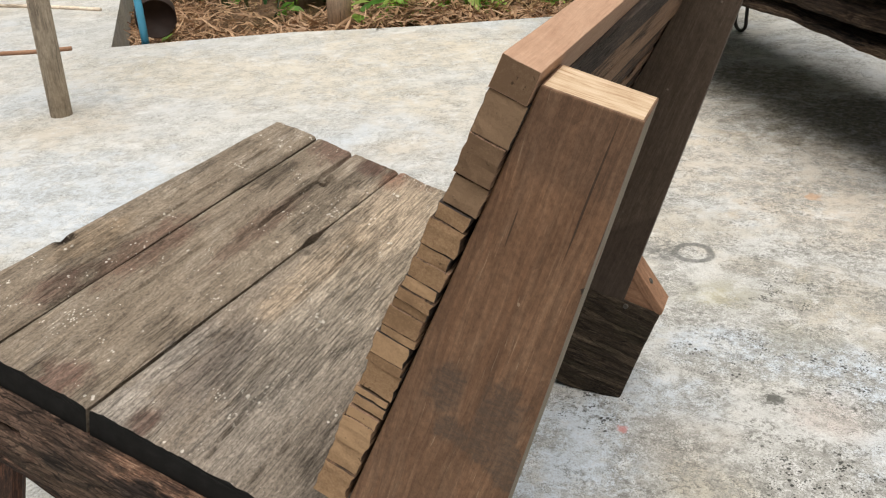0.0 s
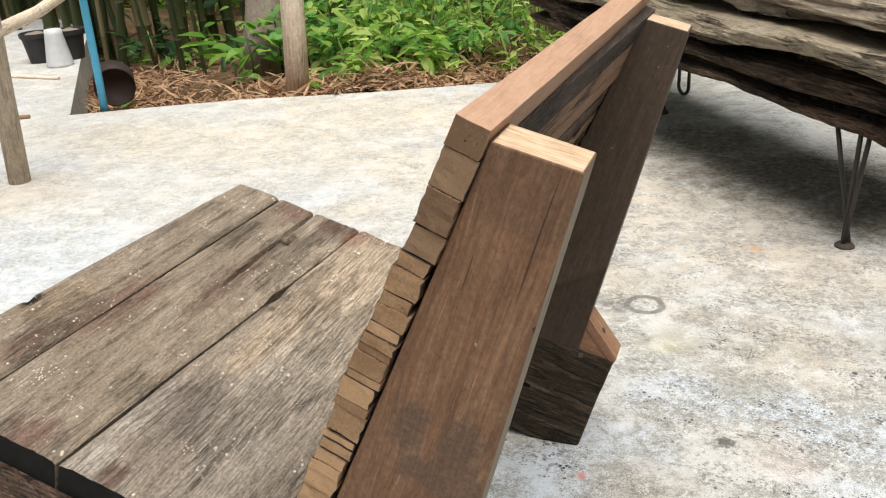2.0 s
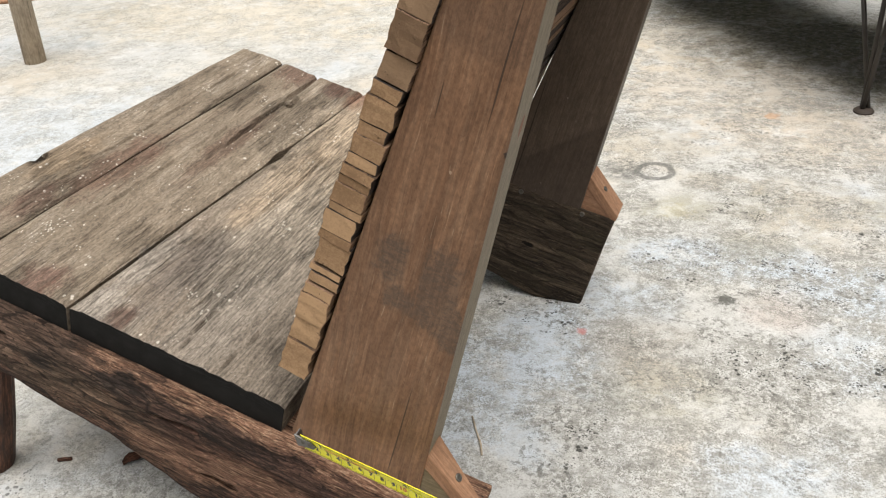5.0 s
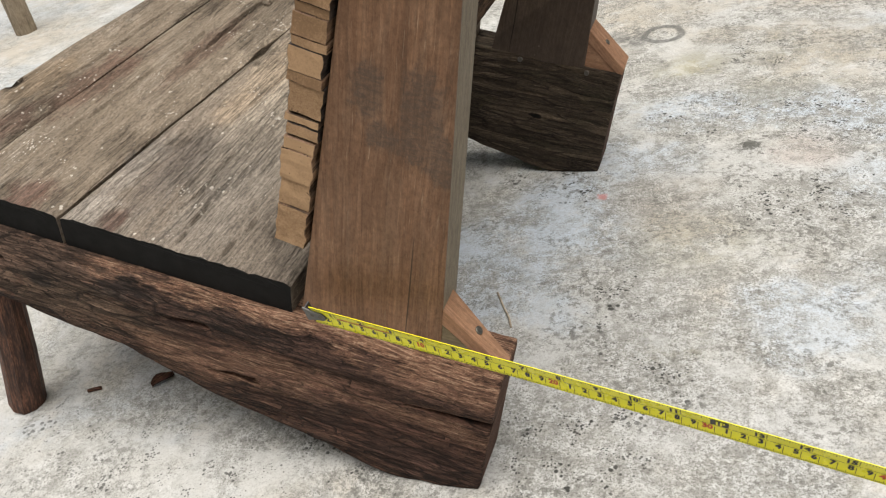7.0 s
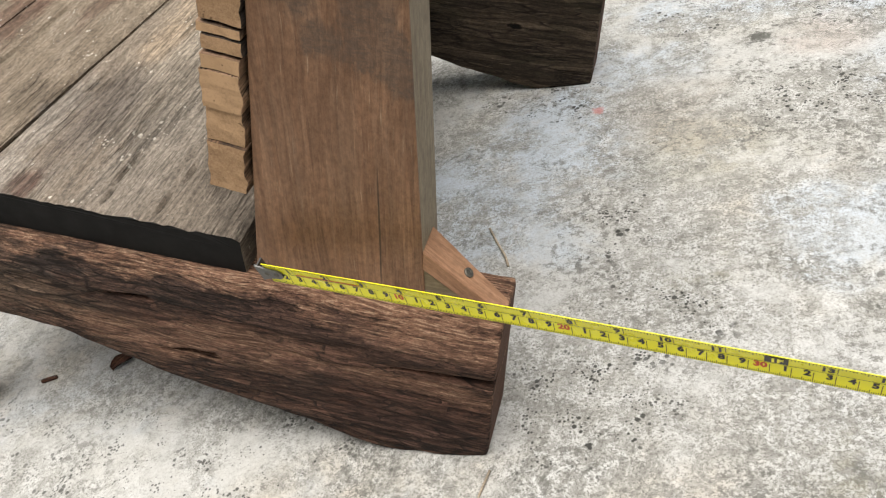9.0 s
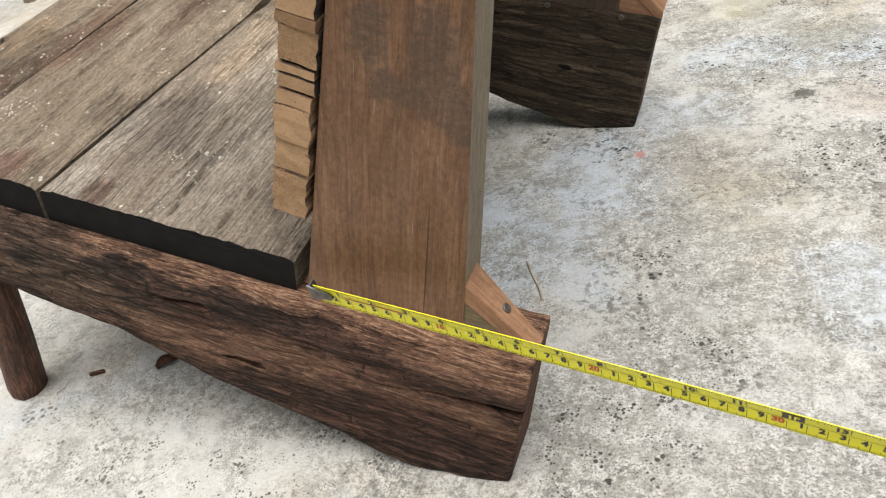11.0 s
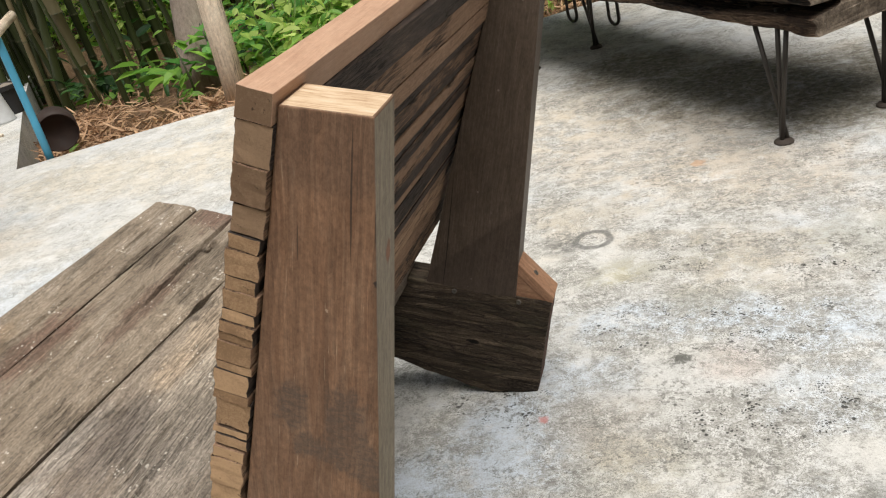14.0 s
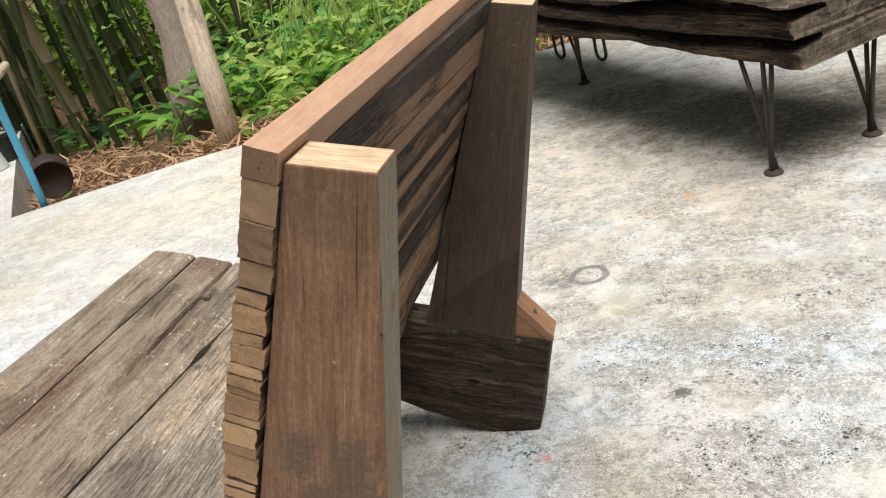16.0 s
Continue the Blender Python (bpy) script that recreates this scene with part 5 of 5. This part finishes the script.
def hairpin(u, v, z_top, spread, lean):
    """Two bent rods and a third, welded to a round foot."""
    foot = table_point(u, v, 0)
    base = part("leg", moved(lathe([(0.004, 0.009), (0.011, 0.008), (0.015, 0.006), (0.018, 0.003), (0.018, 0.0)], 18), Matrix.Translation(foot)), RUST, table, "black hairpin leg on a rusty round foot", None, smooth=False)
    for k, (du, dv) in enumerate(spread):
        top = table_point(u + lean[0] + du, v + lean[1] + dv, z_top)
        low = foot + Vector((0.006 * math.cos(k * 2.1), 0.006 * math.sin(k * 2.1), 0.008))
        part("rod", tube([low, low.lerp(top, 0.5), top], [0.0045] * 3, 8), STEEL, base, "", None, smooth=True)


SPREAD = [(0.097, 0.026), (0.0185, 0.018), (0.0, 0.024)]
hairpin(0.116, -0.003, 0.245, SPREAD, (0.0, 0.0))
hairpin(0.088, 0.222, 0.245, SPREAD, (0.0, 0.0))
hairpin(1.05, 0.20, 0.245, SPREAD, (0.02, 0.0))
hairpin(1.06, -0.0, 0.245, SPREAD, (0.0, 0.02))


def loop_leg(u, v):
    """A rod bent into a long U."""
    pts, r, w = [], 0.0052, 0.026
    for i in range(13):
        t = math.pi * i / 12
        pts.append(table_point(u - w * math.cos(t), v, 0.030 - 0.024 * math.sin(t)))
    pts = [table_point(u - w * 0.85, v, 0.25)] + pts + [table_point(u + w * 0.85, v, 0.25)]
    part("loop_rod", tube(pts, [r] * len(pts), 8), STEEL, table, "black rod bent to a U", None, smooth=True)


loop_leg(1.375, 0.33)
loop_leg(1.185, 0.36)

# ---- things at the slab's edge ----
pole = thing("wooden_pole", "weathered round wooden pole leaning at the slab edge", "pole", (-1.486, 1.15, 0))
ax = [Vector((-1.48, 1.15, 0.0)), Vector((-1.455, 1.15, 0.25)), Vector((-1.418, 1.15, 0.6)), Vector((-1.344, 1.15, 1.3))]
m = frame_along(ax[0], ax[-1] - ax[0])
part("shaft", tube([m.inverted() @ p for p in ax], [0.027, 0.026, 0.025, 0.023], 16, 0.08, 2.0), POLE_GREY, pole, "", m, smooth=True)
ax = [Vector((-1.31, 0.93, 0.378)), Vector((-1.44, 1.17, 0.382)), Vector((-1.54, 1.404, 0.388)), Vector((-1.683, 1.69, 0.407)), Vector((-1.84, 2.0, 0.44))]
m = frame_along(ax[0], ax[-1] - ax[0])
part("rail", tube([m.inverted() @ p for p in ax], [0.017, 0.017, 0.016, 0.016, 0.015], 12, 0.1, 4.0), POLE, pole, "pale branch tied on as a rail", m, smooth=True)

stake = thing("wooden_stake", "pale peeled wooden pole standing in the litter", "pole", (-1.25, 2.20, -0.08))
ax = [Vector((-1.25, 2.20, -0.1)), Vector((-1.228, 2.20, 0.3)), Vector((-1.184, 2.205, 0.9)), Vector((-1.12, 2.21, 1.8))]
m = frame_along(ax[0], ax[-1] - ax[0])
part("shaft", tube([m.inverted() @ p for p in ax], [0.043, 0.040, 0.038, 0.037], 18, 0.1, 3.0), POLE, stake, "", m, smooth=True)

pipe = thing("blue_pipe", "thin blue plastic water pipe leaning at the slab edge", "pipe", (-1.755, 1.80, -0.05))
part("shaft", tube([(-1.764, 1.80, -0.10), (-1.754, 1.80, 0.12), (-1.746, 1.80, 0.40), (-1.733, 1.80, 1.1)], [0.0125] * 4, 14), PIPE, pipe, "", None, smooth=True)

drum = thing("rusty_drum", "rusted open drum lying in the leaf litter", "drum", (-1.96, 2.10, -0.1))
bm = bmesh.new()
seg, rr = 28, 0.074
for x0, x1 in ((-0.045, 0.045),):
    o1 = [bm.verts.new((x0, rr * math.cos(t), rr * math.sin(t))) for t in (2 * math.pi * k / seg for k in range(seg))]
    o2 = [bm.verts.new((x1, rr * math.cos(t), rr * math.sin(t))) for t in (2 * math.pi * k / seg for k in range(seg))]
    i2 = [bm.verts.new((x1, 0.94 * rr * math.cos(t), 0.94 * rr * math.sin(t))) for t in (2 * math.pi * k / seg for k in range(seg))]
    i1 = [bm.verts.new((x1 - 0.012, 0.94 * rr * math.cos(t), 0.94 * rr * math.sin(t))) for t in (2 * math.pi * k / seg for k in range(seg))]
    for a, b in ((o1, o2), (o2, i2), (i2, i1)):
        for k in range(seg):
            bm.faces.new((a[k], a[(k + 1) % seg], b[(k + 1) % seg], b[k]))
    bm.faces.new(o1), bm.faces.new(i1)
part("shell", bm, DRUM, drum, "", Matrix.Translation((-1.985, 2.12, 0.005)) @ Euler((0.1, 0.15, radians(-48))).to_matrix().to_4x4(), smooth=True)


def flower_pot(x, y, r, h, label):
    t = thing("plant_pot", label, "pot", (x, y, 0), "pots on the concrete")
    bm = lathe([(r * 0.72, 0.0), (r * 0.95, h * 0.84), (r * 1.06, h * 0.85), (r * 1.08, h), (r * 0.98, h), (r * 0.9, h * 0.88)], 24)
    body = part("body", bm, POT, t, "", Matrix.Translation((x, y, 0)), smooth=False)
    bm = lathe([(r * 0.93, h * 0.9), (r * 0.5, h * 0.98), (0.005, h * 1.02)], 20)
    roughen(bm, 0.008, (30, 30, 30), x)
    part("soil", bm, SOIL, t, "dry grey soil", Matrix.Translation((x, y, 0)))


flower_pot(-2.635, 2.434, 0.062, 0.125, "black plastic plant pot full of dry soil")
flower_pot(-2.534, 2.52, 0.062, 0.125, "black plastic plant pot behind a cloudy cup")
cup = thing("plastic_cup", "cloudy white upturned plastic cup beside the pots", "cup", (-2.48, 2.379, 0))
part("wall", lathe([(0.056, 0.0), (0.054, 0.01), (0.036, 0.13), (0.034, 0.15), (0.02, 0.152)], 24), CUP, cup, "", Matrix.Translation((-2.48, 2.379, 0)), smooth=True)

# fallen twigs, a dry leaf and a strip of edging on the slab
def twig(points, r, label, mat=DRY):
    t = thing("twig", label, "twig", points[0], "fallen twigs")
    part("stem", tube(points, [r] * len(points), 6), mat, t, "", None, smooth=True)


twig([(0.0890, 0.186, 0.0015), (0.083, 0.200, 0.002), (0.072, 0.217, 0.0015), (0.0590, 0.239, 0.0012)], 0.0012, "thin brown curved twig on the concrete", POLE_GREY)
twig([(-0.361, 0.037, 0.002), (-0.354, 0.040, 0.0024), (-0.347, 0.0435, 0.002)], 0.0022, "short dark twig on the concrete", LEG)
twig([(0.1209, -0.0267, 0.0015), (0.1191, -0.0399, 0.0022), (0.116, -0.0598, 0.0015)], 0.0009, "thin brown straw on the concrete", POLE_GREY)
twig([(0.147, -0.0549, 0.0012), (0.1515, -0.064, 0.0014), (0.154, -0.074, 0.0012)], 0.0009, "thin brown straw on the concrete", POLE_GREY)
twig([(-2.9, 2.13, 0.006), (-2.56, 2.156, 0.006), (-2.28, 2.154, 0.006)], 0.008, "long dry stick lying on the concrete", POLE)
twig([(-2.3, 1.50, 0.006), (-2.044, 1.607, 0.006), (-1.95, 1.666, 0.006)], 0.008, "orange-brown stick lying on the concrete", BRACE)
dl = thing("dry_leaf", "small curled dark brown leaf on the concrete", "leaf", (-0.275, 0.064, 0))
bm = bmesh.new()
rows = []
for i in range(6):
    f = i / 5
    w = 0.008 * math.sin(math.pi * min(1, f * 0.9 + 0.08))
    rows.append([bm.verts.new((0.026 * f - 0.013, s * w, 0.002 + 0.005 * s * s + 0.002 * math.sin(5 * f))) for s in (-1, -0.5, 0, 0.5, 1)])
for a, b in zip(rows, rows[1:]):
    for k in range(4):
        bm.faces.new((a[k], a[k + 1], b[k + 1], b[k]))
part("blade", bm, LEG, dl, "", pose(-0.275, 0.064, 0.0, 0, 0, 60))


# ---- vegetation ----
def blades(name, items, mat, label, category):
    """Many leaves in one mesh: each item is (base, direction, normal, length, width, droop)."""
    verts, faces = [], []
    for p, d, nrm, ln, wd, droop in items:
        d = d.normalized()
        s = d.cross(nrm).normalized()
        up = s.cross(d)
        b = len(verts)
        verts.append(p)
        for f, w in ((0.3, 0.85), (0.62, 0.8)):
            c = p + d * ln * f - up * droop * ln * f * f
            verts += [c - s * wd * w / 2 + up * wd * 0.12, c - up * wd * 0.05, c + s * wd * w / 2 + up * wd * 0.12]
        verts.append(p + d * ln - up * droop * ln)
        faces += [(b, b + 1, b + 2), (b, b + 2, b + 3), (b + 1, b + 4, b + 5, b + 2), (b + 2, b + 5, b + 6, b + 3), (b + 4, b + 7, b + 5), (b + 5, b + 7, b + 6)]
    me = bpy.data.meshes.new(name)
    me.from_pydata([tuple(v) for v in verts], [], faces)
    me.materials.append(mat)
    ob = new(name, me)
    if label:
        tagged(ob, label, category, kind="stuff")
    return ob


def rdir(r, up=0.3):
    t = r.uniform(0, 2 * math.pi)
    return Vector((math.cos(t), math.sin(t), r.uniform(up - 0.6, up + 0.5)))


r1 = random.Random(11)
UPV = Vector((0, 0, 1))


def on_ground(x, y, dz=0.0):
    return Vector((x, y, ground_z(x, y) + dz))


def behind_edge(x):
    """How far back the slab's edge lies at x."""
    if x > -1.21:
        return 2.645 + 0.53 * x
    return 2.02 + 0.47 * (x + 1.21) if x > -1.83 else 1.722 - 1.213 * (x + 1.835)


# litter along the edge
items = []
for _ in range(7000):
    x = r1.uniform(-2.5, 0.5)
    y = behind_edge(x) + abs(r1.gauss(0.0, 0.33)) + 0.04
    heap = 0.09 * math.exp(-(((x + 0.98) / 0.17) ** 2) - (((y - behind_edge(x) - 0.16) / 0.16) ** 2)) + 0.075 * math.exp(-(((x + 1.95) / 0.3) ** 2) - (((y - 2.45) / 0.3) ** 2))
    d = rdir(r1, 0.12)
    items.append((on_ground(x, y, r1.uniform(0.0, 0.035) + heap * r1.uniform(0.3, 1)), d, UPV + rdir(r1) * 0.7, r1.uniform(0.03, 0.10), r1.uniform(0.004, 0.014), r1.uniform(-0.3, 0.5)))
blades("leaf_litter", items, DRY, "heaps of dry orange-brown bamboo sheaths", "leaf litter")

# low undergrowth just behind the edge and the bank beyond
# dark and pale leaves hold painted shade and sun, spread by place
items, dark, pale = [], [], []
for _ in range(900):
    x = r1.uniform(-1.5, 1.6)
    back = abs(r1.gauss(0, 1.1))
    y = behind_edge(x) + 0.25 + back
    if x < -1.2 and y < 2.62:
        continue
    top = r1.uniform(0.05, 0.32) + 0.10 * min(back, 2.5)
    stem = on_ground(x, y)
    lean = Vector((r1.uniform(-0.12, 0.12), r1.uniform(-0.12, 0.12), 0))
    for k in range(r1.randint(5, 11)):
        f = r1.uniform(0.25, 1)
        p = stem + UPV * top * f + lean * f
        s = r1.uniform(0.5, 1.2) * (0.075 if x < -0.9 else 0.05)
        (items if r1.random() < 0.5 else pale).append((p, rdir(r1, 0.1), UPV + rdir(r1) * 0.6, s, s * r1.uniform(0.42, 0.6), r1.uniform(0.0, 0.5)))
for _ in range(14000):
    x, y = r1.uniform(-7, 5), r1.uniform(3.4, 9.5)
    if y < behind_edge(x) + 0.8:
        continue
    z = r1.uniform(0, 0.75) ** 1.3
    s = r1.uniform(0.04, 0.11)
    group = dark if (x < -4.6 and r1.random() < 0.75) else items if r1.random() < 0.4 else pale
    group.append((on_ground(x, y, z), rdir(r1, 0.0), UPV + rdir(r1) * 0.8, s, s * r1.uniform(0.3, 0.6), r1.uniform(0, 0.6)))
for _ in range(5500):
    x, y = r1.uniform(-8, -1.4), r1.uniform(4.6, 7.0)
    if -4.8 < x < -3.2 and r1.random() < 0.6:
        continue
    s = r1.uniform(0.1, 0.22)
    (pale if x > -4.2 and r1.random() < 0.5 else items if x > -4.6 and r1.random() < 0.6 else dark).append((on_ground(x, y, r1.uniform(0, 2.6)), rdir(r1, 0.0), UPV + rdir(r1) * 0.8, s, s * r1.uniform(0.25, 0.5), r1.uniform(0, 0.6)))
for _ in range(4500):
    x, y = r1.gauss(-3.9, 0.5), r1.uniform(4.8, 5.8)
    s = r1.uniform(0.07, 0.16)
    (pale if r1.random() < 0.7 else items).append((on_ground(x, y, r1.uniform(0, 2.2)), rdir(r1, 0.0), UPV + rdir(r1) * 0.8, s, s * r1.uniform(0.25, 0.5), r1.uniform(0, 0.6)))
for _ in range(3600):
    x, y = r1.uniform(-3.3, -0.6), r1.uniform(4.3, 6.5)
    s = r1.uniform(0.06, 0.14)
    (pale if r1.random() < 0.6 else items).append((on_ground(x, y, r1.uniform(0, 1.6)), rdir(r1, 0.0), UPV + rdir(r1) * 0.8, s, s * r1.uniform(0.25, 0.5), r1.uniform(0, 0.6)))
for _ in range(4200):
    x, y = r1.uniform(-6.5, -1.5), r1.uniform(3.0, 6.0)
    if -4.6 < x < -2.4 and y > 3.6:
        continue
    s = r1.uniform(0.07, 0.16)
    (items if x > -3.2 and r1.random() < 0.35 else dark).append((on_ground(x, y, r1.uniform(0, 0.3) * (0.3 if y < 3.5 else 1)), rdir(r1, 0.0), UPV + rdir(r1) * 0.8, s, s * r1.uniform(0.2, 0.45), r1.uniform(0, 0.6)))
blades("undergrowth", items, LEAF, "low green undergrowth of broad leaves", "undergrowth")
blades("undergrowth", pale, LEAF_PALE, "undergrowth leaves with sunlight painted into their yellow-green", "undergrowth")
blades("undergrowth", dark, LEAF_DARK, "undergrowth with shade painted into its dark green", "undergrowth")
items = []
for _ in range(13000):
    x, y = r1.uniform(-1.3, 2.6), r1.uniform(2.3, 6.0)
    if y < behind_edge(x) + 0.25 + 0.3 * r1.random():
        continue
    if x < -0.75 and y < 3.6 and r1.random() < 0.75:
        continue
    ln = r1.uniform(0.15, 0.5)
    d = Vector((r1.uniform(-0.5, 0.5), r1.uniform(-0.5, 0.5), 1))
    items.append((on_ground(x, y, r1.uniform(0, 0.5)), d, Vector((r1.uniform(-1, 1), -1, 0.2)), ln, r1.uniform(0.005, 0.012), r1.uniform(0.1, 0.9)))
blades("tall_grass", items, GRASS, "tangle of tall green grass", "grass")

# tree behind the stake, with a leafy seedling before it
tree = thing("tree", "grey-brown tree trunk standing behind the peeled pole", "tree", (-1.80, 2.88, -0.1))
ax = [Vector((-1.80, 2.88, -0.12)), Vector((-1.80, 2.88, 0.02)), Vector((-1.79, 2.96, 0.3)), Vector((-1.80, 2.98, 0.9)), Vector((-1.84, 3.0, 2.2)), Vector((-1.9, 3.02, 4.5))]
m = frame_along(ax[0], ax[-1] - ax[0])
trunk = part("trunk", tube([m.inverted() @ p for p in ax], [0.10, 0.083, 0.077, 0.075, 0.07, 0.05], 20, 0.14, 1.0), TRUNK, tree, "", m, smooth=True)
items = []
for _ in range(260):
    p = Vector((-1.9 + r1.gauss(0, 0.9), 3.6 + r1.gauss(0, 0.9), 5.2 + r1.gauss(0, 0.6)))
    items.append((p, rdir(r1), UPV + rdir(r1) * 0.5, r1.uniform(0.1, 0.2), r1.uniform(0.05, 0.09), 0.3))
crown = blades("crown", items, LEAF, "", "")
crown.parent = tree
crown.matrix_parent_inverse = tree.matrix_basis.inverted()


def seedling(x, y, h, n, s, seed, mat=LEAF):
    r = random.Random(seed)
    t = thing("seedling", "young broad-leaved green seedling in the litter", "plant", tuple(on_ground(x, y)), "seedlings")
    base = on_ground(x, y, -0.02)
    top = base + Vector((r.uniform(-0.05, 0.05), r.uniform(-0.05, 0.05), h))
    part("stem", tube([base, base.lerp(top, 0.5) + Vector((0.01, 0, 0)), top], [0.006, 0.005, 0.003], 7), BAMBOO, t, "", None, smooth=True)
    items = []
    for k in range(n):
        p = base.lerp(top, r.uniform(0.3, 1.0))
        d = rdir(r, 0.25)
        ln = s * r.uniform(0.7, 1.25)
        for q in range(3):
            pp = p + d.normalized() * ln * (0.5 + 0.55 * q)
            items.append((pp, d + rdir(r, 0.0) * 0.6, UPV + rdir(r) * 0.35, ln, ln * 0.62, 0.25))
    ob = blades("leaves", items, mat, "", "")
    ob.parent = t
    ob.matrix_parent_inverse = t.matrix_basis.inverted()


seedling(-1.66, 2.56, 0.27, 9, 0.10, 1)
seedling(-1.80, 2.55, 0.12, 5, 0.06, 2)
seedling(-2.45, 2.95, 0.22, 7, 0.085, 3, LEAF_DARK)
seedling(-1.2, 2.75, 0.24, 10, 0.07, 4)
seedling(-1.0, 2.95, 0.30, 12, 0.075, 5, LEAF_PALE)
seedling(-2.05, 2.12, 0.06, 3, 0.05, 6)
seedling(-1.46, 2.68, 0.20, 9, 0.075, 7, LEAF_MID)
seedling(-1.36, 2.86, 0.30, 12, 0.085, 8, LEAF_MID)
seedling(-1.12, 2.66, 0.17, 9, 0.07, 9, LEAF_MID)
seedling(-1.20, 3.0, 0.34, 13, 0.085, 10, LEAF_MID)
seedling(-0.92, 2.74, 0.22, 10, 0.07, 11, LEAF_MID)
seedling(-0.80, 2.95, 0.28, 11, 0.075, 12, LEAF_MID)
seedling(-1.62, 2.72, 0.30, 9, 0.085, 13, LEAF_MID)
seedling(-1.05, 3.2, 0.40, 13, 0.09, 14, LEAF_MID)


# bamboo clump
def bamboo_stem(x, y, r, lean, seed):
    rr = random.Random(seed)
    t = thing("bamboo", "dark green bamboo culm in a dense clump", "bamboo", tuple(on_ground(x, y)), "bamboo culms")
    base = on_ground(x, y, -0.05)
    pts, rad = [], []
    z, step = 0.0, rr.uniform(0.16, 0.24)
    nodes = []
    while z < 3.4:
        p = base + Vector((lean[0] * z + 0.04 * lean[0] * z * z, lean[1] * z, z))
        k = 1 - 0.09 * z
        pts += [p, p + Vector((0, 0, 0.012)), p + Vector((0, 0, 0.02))]
        rad += [r * k, r * k * 1.12, r * k]
        nodes.append((p + Vector((0, 0, 0.012)), r * k * 1.13))
        z += step
        step = min(0.42, step * 1.12)
    m = frame_along(pts[0], pts[-1] - pts[0])
    inv = m.inverted()
    culm = part("culm", tube([inv @ p for p in pts], rad, 9), BAMBOO, t, "", m, smooth=True)
    for p, q in nodes[:6]:
        part("node_ring", moved(lathe([(q * 0.98, -0.004), (q * 1.02, 0), (q * 0.98, 0.004)], 9), Matrix.Translation(p)), NODE, culm, "")


r2 = random.Random(21)
spots = []
tries = 0
while len(spots) < 92 and tries < 9000:
    tries += 1
    f = r2.random()
    x = -4.7 + 2.95 * f + r2.gauss(0, 0.12)
    y = 3.15 - 0.4 * f + abs(r2.gauss(0, 0.4))
    if x > -2.62 and r2.random() < 0.68:
        continue
    if (x + 1.8) ** 2 + (y - 2.88) ** 2 > 0.04 and all((x - a) ** 2 + (y - b) ** 2 > 0.0062 for a, b in spots):
        spots.append((x, y))
for i, (x, y) in enumerate(spots):
    bamboo_stem(x, y, r2.choice((0.013, 0.02, 0.026, 0.03, 0.036) if x < -2.55 else (0.009, 0.012, 0.015, 0.019)) * r2.uniform(0.9, 1.1), (r2.gauss(-0.02, 0.06), r2.gauss(0, 0.05)), i)
# two thin culms standing apart, beyond the peeled pole
bamboo_stem(-1.60, 3.20, 0.018, (-0.02, 0.0), 401)
bamboo_stem(-1.46, 3.24, 0.012, (0.01, 0.0), 402)
